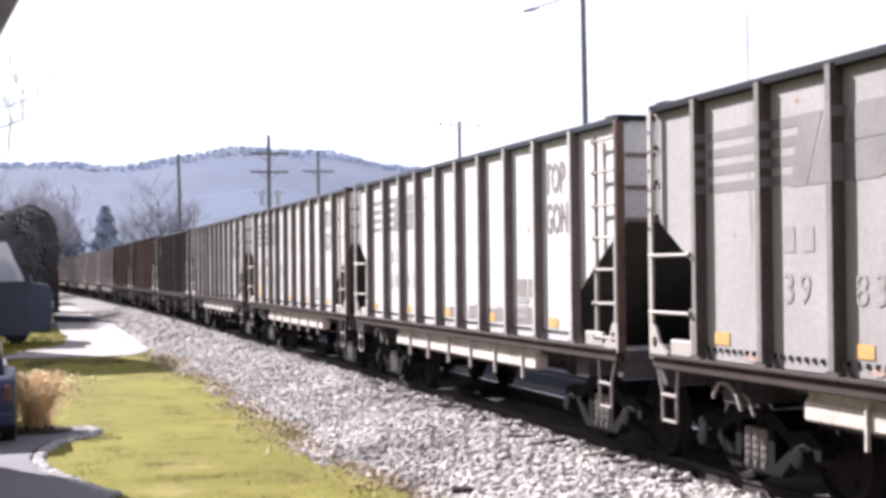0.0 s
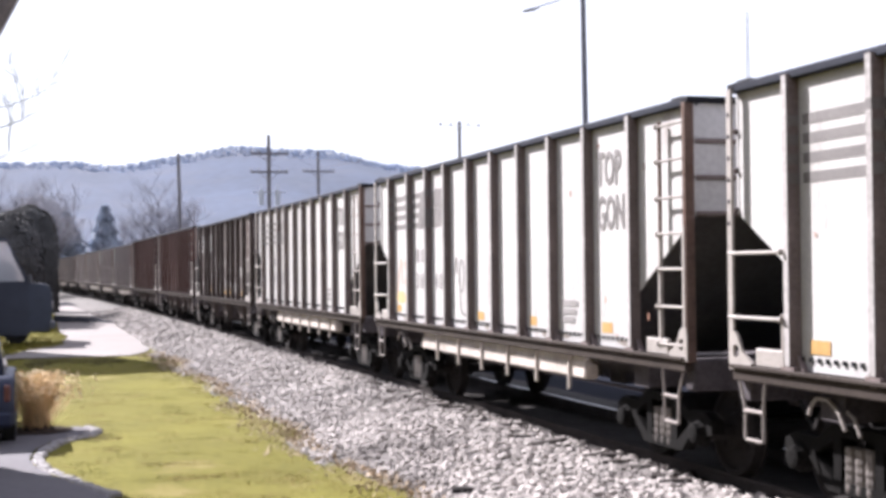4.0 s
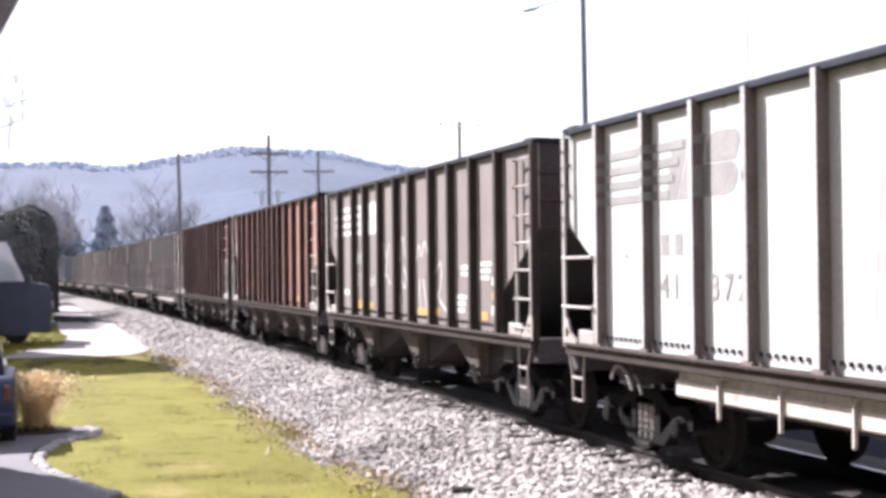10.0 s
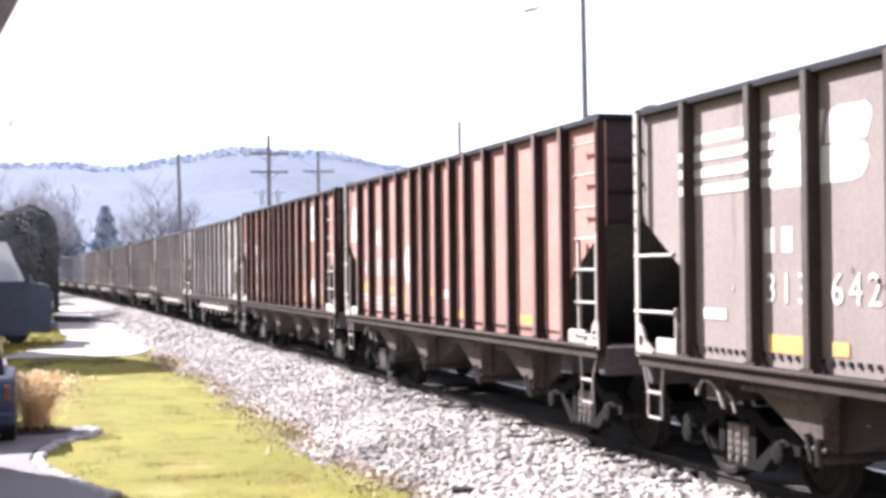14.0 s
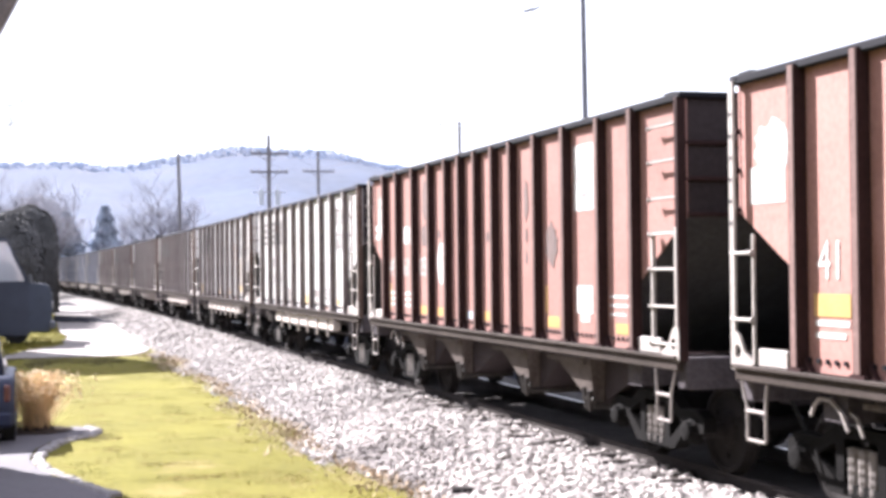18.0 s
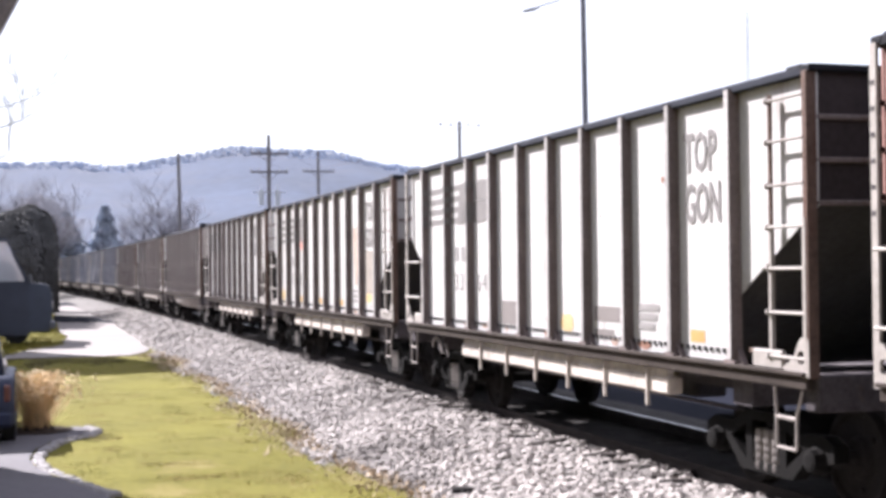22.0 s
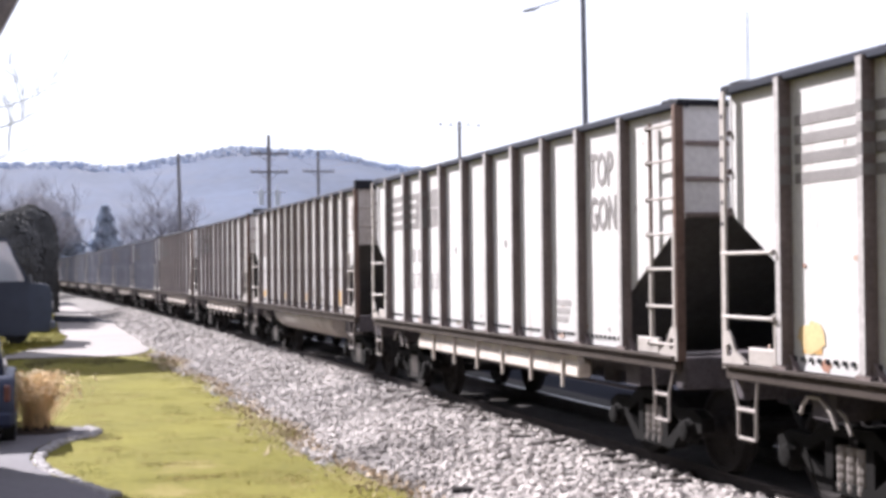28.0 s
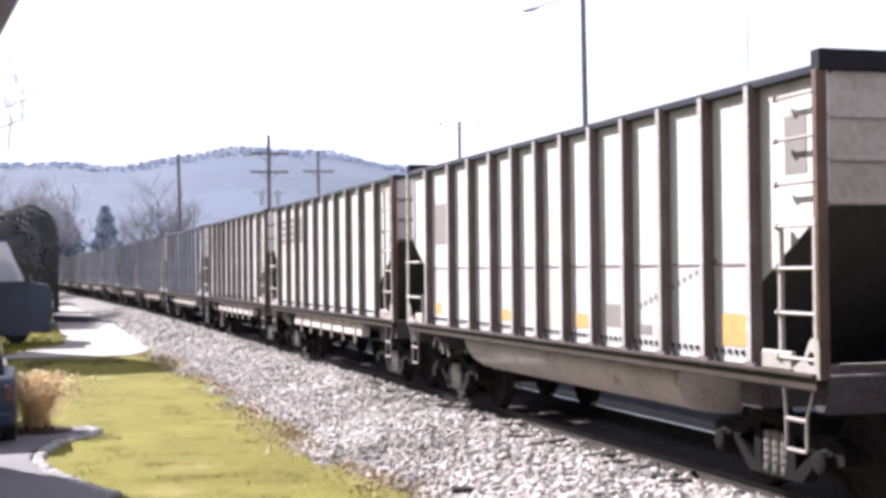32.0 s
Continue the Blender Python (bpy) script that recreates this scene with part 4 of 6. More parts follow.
def railway_emblem(car, kind, ink="ink_dark"):
    """Four bars that run into two chunky leaning shapes."""
    bars = [rect(1.08, 2.42 + 0.10 * k, 2.86 + 0.165 * k, 2.95 + 0.165 * k) for k in range(4)]
    wedge = [[(2.36, 2.84), (2.58, 2.84), (2.80, 3.45), (2.50, 3.45)], [(2.60, 2.84), (2.98, 2.84), (3.12, 3.45), (2.84, 3.45)]]
    chunk = [[(3.02, 2.84), (3.46, 2.84), (3.56, 2.87), (3.62, 2.93), (3.65, 3.02), (3.63, 3.11), (3.56, 3.15), (3.06, 3.15)], [(3.12, 3.165), (3.62, 3.165), (3.69, 3.33), (3.68, 3.40), (3.62, 3.45), (3.28, 3.46), (3.18, 3.42), (3.13, 3.33)]]
    wider = lambda poly: [(1.08 + (u - 1.08) * 1.16, v) for u, v in poly]
    bars, wedge, chunk = ([wider(q) for q in group] for group in (bars, wedge, chunk))
    for bar in bars:
        decal(car, kind, [bar], ink, "emblem_bar", ribs=True)
    decal(car, kind, wedge, ink, "emblem_wedge", ribs=True)
    decal(car, kind, chunk, ink, "emblem_block", ribs=True)


def data_marks(car, kind, u, v, w, rows, material="ink_faint", h=0.05):
    decal(car, kind, [rect(u, u + w * (1 - 0.22 * (k % 3) / 2), v - k * 0.1, v - k * 0.1 + h) for k in range(rows)], material, "stencil_bar", ribs=False)


def dress_gondola(car, seed, number=None, ink="ink_dark", lettering="ink_faint", kind="gondola", films=True):
    r = random.Random(seed)
    railway_emblem(car, kind, ink)
    if number:
        decal(car, kind, [rect(2.45, 2.62, 2.28, 2.50), rect(2.75, 2.92, 2.28, 2.50)], lettering, "mark_bar", ribs=False)
        words(car, kind, number[0], 2.42 if len(number[0]) < 3 else 2.46, 1.84, 0.38, lettering, narrow=1.05, spread=1.3)
        words(car, kind, number[1], 3.50, 1.84, 0.38, lettering, narrow=1.05, spread=1.3)
    if lettering == "ink_faint":
        words(car, kind, "TOP", 10.16, 3.10, 0.54, "ink_dark", narrow=0.64, bold=0.012)
        words(car, kind, "GON", 10.16, 2.60, 0.54, "ink_dark", narrow=0.60, bold=0.012)
    data_marks(car, kind, 9.05, 1.70, 0.5, 3, lettering, 0.07)
    for a, b in zip(RIBS[kind], RIBS[kind][1:]):       # rust scabs along the sill
        if ink == "ink_dark" and r.random() < 0.5:
            c = r.uniform(a + 0.2, b - 0.25)
            decal(car, kind, [blob(c, 1.335, r.uniform(0.06, 0.2), r.uniform(0.03, 0.06), 11, seed * 40 + int(a * 3))], r.choice(("patch_rust", "stain_rust", "stain_tan")), "rust_scab", ribs=False)
    for k in range(16 if ink == "ink_dark" else 6):       # specks and chips on the panels
        decal(car, kind, [blob(r.uniform(0.6, LENGTH[kind] - 0.8), 1.4 + 2.2 * r.random() ** 1.8, r.uniform(0.012, 0.04), r.uniform(0.015, 0.06), 5, seed * 70 + k)], r.choice(("stain_rust", "stain_tan", "patch_rust", "ink_faint")), "paint_chip", ribs=False)
    for a, c in ((1.16, 0.3), (3.52, 0.24), (5.72, 0.30), (7.9, 0.25), (10.25, 0.3)):
        if films and r.random() < 0.75:
            decal(car, kind, [rect(a, a + c, 1.42, 1.54)], "yellow", "reflector", ribs=False)


TRAIN = []          # car and its middle along the line at 0 s


def put(car, middle):
    TRAIN.append((car, middle))


def build_train():
    G, H, T, K = "gondola", "hopper", "tub_gondola", "ribbed_hopper"
    c = hopper_car("coal_gondola", G, "grey", "rib_grey", "dull grey ribbed steel coal gondola with a faded emblem")
    dress_gondola(c, 1, ("39", "83"))
    put(c, 6.73)
    c = hopper_car("coal_gondola", G, "white", "rib_white", "aged white ribbed coal gondola with grey faded lettering")
    dress_gondola(c, 2, ("38", "432"))
    for a, b, h in ((5.64, 6.4, 1.60), (6.9, 7.6, 1.66), (7.8, 8.7, 1.64), (8.95, 9.9, 1.66)):
        decal(c, G, [[(a, 1.42), (b, 1.42), (b - 0.05, h - 0.06), (a + 0.62 * (b - a), h), (a + 0.3 * (b - a), h - 0.05), (a + 0.05, h - 0.02)]], "patch_grey", "grime_band", ribs=False)
    decal(c, G, [rect(9.1, 9.45, 1.78, 2.02), rect(9.5, 9.85, 1.78, 2.02)], "patch_grey", "stencil_block", ribs=False)
    put(c, 20.16)
    c = hopper_car("coal_gondola", G, "white", "rib_white", "aged white ribbed coal gondola with black and orange graffiti")
    dress_gondola(c, 3, ("38", "407"))
    stroke(c, G, [[(4.52, 1.55), (4.56, 2.0), (4.72, 2.42), (4.74, 2.1)], [(4.82, 1.95), (4.92, 2.35), (5.1, 2.2), (5.05, 1.85), (4.86, 1.8), (4.86, 2.05)], [(4.86, 1.78), (4.92, 1.5), (5.2, 1.45)]], 0.045, "ink_dark")
    stroke(c, G, [[(1.2, 1.75), (1.35, 2.2), (1.5, 2.4), (1.55, 1.9)], [(1.65, 2.3), (1.85, 2.1), (1.7, 1.9)], [(1.9, 1.8), (1.95, 2.3), (2.1, 2.45)], [(3.2, 2.3), (3.05, 2.6), (2.95, 2.1)]], 0.085, "salmon")
    decal(c, G, [blob(1.45, 1.68, 0.3, 0.12, 10, 3), blob(1.9, 1.62, 0.2, 0.09, 10, 4)], "orange", "spray_patch", ribs=False)
    put(c, 33.63)
    c = hopper_car("coal_gondola", G, "white", "rib_white", "clean white ribbed coal gondola with grey faded lettering")
    dress_gondola(c, 4, ("41", "372"), "ink_faint", films=False)
    decal(c, G, [blob(4.35, 2.98, 0.07, 0.07, 9, 5)], "ink_dark", "paint_spot", ribs=True)
    put(c, 47.46)
    c = hopper_car("coal_hopper", K, "umber", "rib_umber", "faded dark brown ribbed coal hopper with white graffiti")
    dress_gondola(c, 5, ("313", "642"), "ink_white", "ink_white", K)
    stroke(c, K, [[(4.58, 2.65), (4.72, 2.3), (4.95, 2.65)], [(4.85, 2.35), (4.6, 2.0), (4.8, 2.1), (5.0, 1.9)], [(5.72, 2.3), (5.8, 2.7), (5.95, 2.72), (6.05, 2.4)], [(5.85, 1.95), (6.05, 1.8), (6.15, 2.05), (5.95, 2.2)], [(5.75, 1.7), (5.8, 1.35)], [(6.8, 2.3), (6.95, 2.65), (7.05, 2.3), (7.3, 2.7), (7.5, 2.3)], [(6.95, 2.0), (7.0, 1.5)], [(7.2, 2.0), (7.4, 1.5)], [(7.9, 2.1), (8.3, 2.35), (8.2, 1.8), (7.95, 1.75), (8.6, 1.45)]], 0.045, "ink_chalk")
    decal(c, K, [rect(2.5, 3.2, 1.40, 1.56), rect(6.85, 7.5, 1.40, 1.52)], "yellow", "reflector", ribs=False)
    data_marks(c, K, 10.22, 2.2, 0.5, 3, "ink_chalk", 0.06)
    data_marks(c, K, 9.3, 2.15, 0.36, 2, "ink_chalk", 0.07)
    decal(c, K, [rect(10.72, 11.02, 1.92, 2.04), rect(10.72, 11.02, 1.50, 1.64), rect(1.3, 1.75, 1.66, 1.76)], "ink_chalk", "stencil_block", ribs=False)
    decal(c, K, [rect(10.72, 11.02, 1.72, 1.84)], "yellow", "reflector", ribs=False)
    chips = random.Random(77)
    for k in range(26):
        decal(c, K, [blob(chips.uniform(3.6, 11.0), 1.45 + 0.7 * chips.random(), 0.022, 0.028, 5, 900 + k)], "scuff", "paint_chip", ribs=False)
    put(c, 61.16)
    c = hopper_car("coal_hopper", H, "oxide", "rib_oxide", "faded oxide-red ribbed coal hopper with white stencils")
    decal(c, H, [rect(0.15, 0.75, 2.72, 3.05), blob(0.55, 3.2, 0.32, 0.26, 14, 1)], "ink_white", "emblem_block", ribs=False)
    decal(c, H, [rect(2.25, 2.45, 2.62, 2.92), rect(2.55, 2.75, 2.62, 2.92)], "ink_white", "mark_bar", ribs=False)
    words(c, H, "41", 1.25, 2.05, 0.46, "ink_white")
    words(c, H, "81", 2.2, 2.05, 0.46, "ink_white")
    words(c, H, "88", 3.25, 2.05, 0.46, "ink_white")
    decal(c, H, [[(4.45 + 0.24 * math.cos(a * math.pi / 9), 2.25 + 0.33 * math.sin(a * math.pi / 9)) for a in range(18)]], "ink_white", "painted_disc", ribs=False)
    data_marks(c, H, 1.2, 1.66, 0.5, 2, "ink_white", 0.05)
    decal(c, H, [rect(1.18, 1.72, 1.74, 1.93), rect(3.2, 3.85, 1.74, 1.86)], "yellow", "reflector", ribs=False)
    data_marks(c, H, 2.2, 1.62, 0.6, 3, "ink_white", 0.04)
    data_marks(c, H, 3.25, 1.62, 0.55, 2, "ink_white", 0.04)
    decal(c, H, [rect(4.12, 4.24, 1.42, 1.8), rect(5.8, 6.4, 1.72, 1.86), rect(7.3, 7.9, 1.42, 1.55), rect(10.0, 10.5, 1.42, 1.55)], "yellow", "reflector", ribs=False)
    decal(c, H, [rect(6.5, 7.1, 1.7, 1.84)], "ink_white", "stencil_bar", ribs=False)
    put(c, 74.96)
    c = hopper_car("coal_hopper", H, "maroon", "rib_oxide", "dull red-brown ribbed coal hopper with white stencilled panels")
    decal(c, H, [rect(0.12, 0.5, 2.72, 2.82), rect(0.12, 0.72, 2.88, 2.98), rect(0.42, 0.62, 2.82, 3.3), [(0.45, 3.3), (0.45, 3.45), (0.65, 3.58), (0.92, 3.5), (0.92, 3.3), (0.82, 3.4), (0.68, 3.42)]], "ink_white", "emblem_block", ribs=False)
    decal(c, H, [rect(2.15, 2.40, 2.60, 2.90), rect(2.5, 2.72, 2.60, 2.90)], "ink_white", "mark_bar", ribs=False)
    words(c, H, "49", 1.2, 2.05, 0.46, "ink_white")
    words(c, H, "61", 2.15, 2.05, 0.46, "ink_white")
    words(c, H, "03", 3.18, 2.05, 0.46, "ink_white")
    data_marks(c, H, 1.25, 1.72, 0.55, 3, "ink_white")
    data_marks(c, H, 2.2, 1.72, 0.65, 3, "ink_white")
    decal(c, H, [rect(1.17, 1.27, 1.45, 1.92), rect(3.2, 3.75, 1.42, 1.56), rect(4.15, 4.6, 1.42, 1.55), rect(6.5, 6.9, 1.42, 1.55), rect(9.05, 9.45, 1.42, 1.56), rect(8.98, 9.06, 1.6, 1.95)], "yellow", "reflector", ribs=False)
    decal(c, H, [rect(9.96, 10.55, 2.84, 3.62)], "ink_white", "painted_panel", ribs=False)
    L = LENGTH[H]
    bm = bmesh.new()
    for k in range(20):
        a, b = k * math.pi / 10, (k + 1) * math.pi / 10
        bm.faces.new([bm.verts.new((-SKIN - 0.009, L / 2 - 10.26 - 0.06 - r * math.cos(q), 3.24 + 1.3 * r * math.sin(q))) for q, r in ((a, 0.15), (b, 0.15), (b, 0.2), (a, 0.2))])
    part("painted_ring", bm, "ink_faint", c)
    decal(c, H, [rect(10.0, 10.5, 1.62, 1.95), rect(10.15, 10.4, 1.52, 1.64)], "ink_white", "painted_panel", ribs=False)
    data_marks(c, H, 11.0, 1.82, 0.55, 3, "ink_white", 0.03)
    decal(c, H, [rect(11.15, 11.6, 1.42, 1.54)], "yellow", "reflector", ribs=False)
    decal(c, H, [blob(3.5, 3.3, 0.16, 0.35, 10, 6), blob(3.45, 2.72, 0.2, 0.2, 10, 7), blob(9.2, 2.45, 0.2, 0.28, 12, 8), blob(8.3, 3.05, 0.08, 0.28, 10, 9), blob(8.3, 2.6, 0.05, 0.1, 8, 9), blob(8.3, 2.3, 0.05, 0.1, 8, 2)], "scuff", "scuff_patch", ribs=False)
    decal(c, H, [blob(4.3, 2.72, 0.09, 0.07, 8, 3), blob(4.55, 2.75, 0.05, 0.08, 8, 5), blob(6.7, 2.62, 0.06, 0.09, 8, 6)], "scuff", "scuff_patch", ribs=False)
    decal(c, H, [[(4.42 + 0.24 * math.cos(a * math.pi / 9), 2.25 + 0.33 * math.sin(a * math.pi / 9)) for a in range(18)]], "ink_white", "painted_disc", ribs=False)
    decal(c, H, [rect(5.72, 6.2, 1.42, 1.53)], "pale_blue", "stencil_bar", ribs=False)
    put(c, 88.97)
    c = hopper_car("coal_gondola", G, "white", "rib_white", "aged white ribbed coal gondola with grey touch-up patches", True)
    dress_gondola(c, 8, ("33", "641"))
    decal(c, G, [rect(4.6, 5.3, 1.40, 1.72), rect(7.85, 8.6, 1.55, 1.72), rect(7.85, 8.4, 1.36, 1.46)], "patch_grey", "touch_up_patch", ribs=False)
    decal(c, G, [blob(7.0, 1.5, 0.22, 0.12, 10, 3)], "orange", "spray_patch", ribs=False)
    put(c, 102.67)
    c = hopper_car("coal_gondola", G, "white", "rib_white", "aged white ribbed coal gondola with large rust patches")
    dress_gondola(c, 9, ("38", "340"))
    decal(c, G, [[(9.12, 2.98), (9.5, 3.05), (9.55, 2.4), (9.42, 1.85), (9.25, 1.85), (9.16, 2.4)]], "stain_rust", "rust_patch", ribs=False)
    decal(c, G, [[(10.12, 2.55), (10.95, 2.5), (11.0, 1.9), (10.8, 1.7), (10.2, 1.7), (10.08, 2.1)]], "stain_tan", "bare_patch", ribs=False)
    decal(c, G, [blob(3.75, 2.8, 0.14, 0.16, 10, 3)], "red_spray", "spray_patch")
    decal(c, G, [blob(10.4, 1.62, 0.25, 0.1, 10, 6), blob(1.3, 1.55, 0.2, 0.14, 10, 5)], "orange", "spray_patch", ribs=False)
    put(c, 116.23)
    c = hopper_car("coal_gondola", G, "white", "rib_white", "aged white ribbed coal gondola with rusty ribs")
    dress_gondola(c, 10, ("27", "037"), films=False)
    decal(c, G, [blob(4.9, 2.45, 0.05, 0.07, 8, 5), blob(7.2, 2.5, 0.05, 0.07, 8, 4), blob(3.8, 3.05, 0.03, 0.05, 8, 4)], "ink_dark", "paint_spot", ribs=False)
    put(c, 129.79)
    c = hopper_car("coal_gondola", T, "white", "rib_white", "pale ribbed coal gondola with rounded twin tubs beneath")
    for a, b in zip(RIBS[T], RIBS[T][1:]):
        decal(c, T, [rect(a - 0.04, b, 1.32, 2.165)], "white_dull", "lower_panel_paint", "duller lower panel paint", ribs=False, lift=0.001)
    decal(c, T, [rect(12.0, 12.35, 2.95, 3.45), rect(1.35, 2.2, 2.55, 3.2)], "patch_grey", "touch_up_patch", ribs=False)
    decal(c, T, [rect(1.3, 1.65, 1.45, 1.62), rect(4.5, 5.1, 1.45, 1.6), rect(7.2, 7.75, 1.45, 1.62), rect(10.85, 11.4, 1.42, 1.72)], "yellow", "reflector", ribs=False)
    decal(c, T, [rect(8.1, 8.6, 1.5, 1.75), rect(8.95, 9.3, 1.45, 1.55)], "patch_grey", "stencil_bar", ribs=False)
    decal(c, T, [rect(9.0 + 0.13 * k, 9.07 + 0.13 * k, 1.72 + 0.035 * k, 1.78 + 0.035 * k) for k in range(14)], "ink_dark", "stencil_dot", ribs=False)
    put(c, 143.95)
    far = 143.95 + LENGTH[T] / 2
    for k, (kind, paint, rib, label) in enumerate((
            (G, "white", "rib_white", "aged white ribbed coal gondola far down the train"), (G, "white", "rib_white", "aged white ribbed coal gondola far down the train"),
            (G, "white", "rib_grey", "aged white ribbed coal gondola with dark ribs far down the train"), (G, "white", "rib_white", "aged white ribbed coal gondola far down the train"),
            (G, "grey", "rib_grey", "grey ribbed coal gondola far down the train"), (T, "grey", "rib_grey", "grey ribbed coal gondola with rounded tubs far down the train"),
            (G, "white", "rib_white", "aged white ribbed coal gondola far down the train"), (G, "grey", "rib_grey", "grey ribbed coal gondola far down the train"),
            (G, "white", "rib_white", "aged white ribbed coal gondola far down the train"), (G, "white", "rib_white", "aged white ribbed coal gondola far down the train"),
            (G, "grey", "rib_grey", "grey ribbed coal gondola far down the train"))):
        # Past the second, cars take the haze-tinted rib and grey paints.
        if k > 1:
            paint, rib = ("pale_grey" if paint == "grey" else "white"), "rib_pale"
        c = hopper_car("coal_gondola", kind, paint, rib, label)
        if kind == G:
            railway_emblem(c, kind)
        put(c, far + 1.02 + LENGTH[kind] / 2)
        far += 1.02 + LENGTH[kind]


build_train()


# ---- vegetation ----
def soup(name, material, tris, parent=None, label=""):
    me = bpy.data.meshes.new(name)
    n = len(tris)
    me.from_pydata(tris.reshape(-1, 3).tolist(), [], np.arange(n * 3).reshape(-1, 3).tolist())
    return part(name, me, material, parent, label)


def clumps(centres, size, r, flat=0.5):
    """A small triangle pair for every centre, turned at random."""
    n = len(centres)
    a = r.normal(size=(n, 3))
    a /= np.linalg.norm(a, axis=1)[:, None]
    b = np.cross(a, r.normal(size=(n, 3)))
    b /= np.linalg.norm(b, axis=1)[:, None]
    s = size * r.uniform(0.6, 1.4, (n, 1))
    p0, p1, p2, p3 = centres - a * s, centres + b * s * flat, centres + a * s, centres - b * s * flat
    return np.concatenate([np.stack([p0, p1, p2], 1), np.stack([p0, p2, p3], 1)])


def sprays(centres, outward, size, r):
    """Small leafy flakes that lie roughly along the outside of a clipped crown."""
    n = len(centres)
    nrm = outward + r.normal(0, 0.28, (n, 3))
    nrm /= np.linalg.norm(nrm, axis=1)[:, None]
    a = np.cross(nrm, r.normal(size=(n, 3)))
    a /= np.linalg.norm(a, axis=1)[:, None]
    b = np.cross(nrm, a)
    s = size * r.uniform(0.6, 1.4, (n, 1))
    p0, p1, p2, p3 = centres - a * s, centres + b * s * 0.6, centres + a * s, centres - b * s * 0.6
    return np.concatenate([np.stack([p0, p1, p2], 1), np.stack([p0, p2, p3], 1)])


def blades(name, material, pos, height, lean, width, r, label, category):
    n = len(pos)
    ang, h = r.uniform(0, 2 * math.pi, n), height * r.uniform(0.5, 1.3, n)
    side = np.stack([np.cos(ang), np.sin(ang), np.zeros(n)], 1) * (width * r.uniform(0.6, 1.4, n))[:, None]
    tip = pos + np.stack([r.normal(0, lean, n) * h, r.normal(0, lean, n) * h, h], 1)
    return tagged(soup(name, material, np.stack([pos - side, pos + side, tip], 1)), label, category, kind="stuff")


def grass():
    r = np.random.default_rng(3)
    n = 120000
    y = 13 + 32 * r.uniform(0, 1, n) ** 1.5
    x = r.uniform(-2.2, 4.15, n)
    keep = ~(((x - 0.1) ** 2 / 1.1 + (y - 23.6) ** 2 / 2.2 < 1) | (x < -0.05 + 0.05 * (y - 16)) & (y < 24))
    x, y = x[keep], y[keep]
    z = np.array([lawn_z(a, b) for a, b in zip(x, y)]) - 0.01
    blades("lawn_grass", "blade", np.stack([x, y, z], 1), 0.016, 2.0, 0.011, r, "short pale yellow-green winter grass", "grass")
    dry = np.array([noise.noise((a * 0.55, b * 0.28, 12.0)) + 0.6 * noise.noise((a * 2.3, b * 1.3, 3.0)) for a, b in zip(x, y)]) > 0.12
    dry &= r.uniform(0, 1, len(x)) < 0.7
    blades("dry_grass", "dry_blade", np.stack([x[dry] + r.normal(0, 0.02, int(dry.sum())), y[dry], z[dry]], 1), 0.018, 2.0, 0.012, r, "dry tan patches in the short winter lawn", "grass")
    n = 8000
    y = r.uniform(13, 48, n)
    off = -3.68 + r.normal(0, 0.3, n)
    x = np.array([track_x(b) for b in y]) + off
    keep = np.array([noise.noise((a * 0.9, b * 0.5, 2.0)) > -0.12 for a, b in zip(x, y)])
    x, y = x[keep], y[keep]
    blades("verge_weeds", "weed", np.stack([x, y, np.where(x > np.array([track_x(b) for b in y]) - 3.6, -0.50, -0.54)], 1), 0.05, 1.9, 0.016, r, "straggling dead weeds along the edge of the ballast", "weeds")
    n = 2000
    y = r.uniform(13, 46, n)
    x = np.array([track_x(b) for b in y]) - 3.55 + r.normal(0, 0.22, n)
    keep = np.array([noise.noise((a * 1.3, b * 0.7, 6.0)) > -0.15 for a, b in zip(x, y)])
    c = np.stack([x[keep], y[keep], np.full(int(keep.sum()), -0.49)], 1) + np.stack([np.zeros(int(keep.sum()))] * 2 + [r.uniform(-0.02, 0.05, int(keep.sum()))], 1)
    tagged(soup("leaf_litter", "weed", clumps(c, 0.036, r, 0.6)), "tan dead leaves and twigs along the ballast toe", "leaf litter", kind="stuff")
    # Strip of duller grass in place of shade before the lane.
    n = 5000
    y = 42.6 + r.normal(0, 1.1, n)
    x = r.uniform(-1.5, 4.3, n)
    ok = np.array([noise.noise((a * 0.8, b * 0.5, 8.0)) > -0.05 for a, b in zip(x, y)])
    x, y = x[ok], y[ok]
    n = len(x)
    n2 = 14000
    y2 = 46 + 40 * r.uniform(0, 1, n2) ** 1.4
    x2 = r.uniform(-5.5, 1.5, n2)
    edge = np.where(y2 < 52, -1.6 + (y2 - 45) * 0.38, 0.9 + np.minimum(0.8, (y2 - 45) * 0.02)) + 0.35 * np.exp(-((y2 - 58) / 4) ** 2) + r.normal(0.15, 0.3, n2)
    ok = x2 < edge
    blades("lawn_grass", "blade", np.stack([x2[ok], y2[ok], np.full(int(ok.sum()), -0.53)], 1), 0.11, 0.7, 0.02, r, "tufted winter grass beside the lane", "grass")
    blades("rough_grass", "rough", np.stack([x, y, np.full(n, -0.54)], 1), 0.07, 0.8, 0.02, r, "longer dull grass strip before the lane, shade in its colour", "grass")


grass()


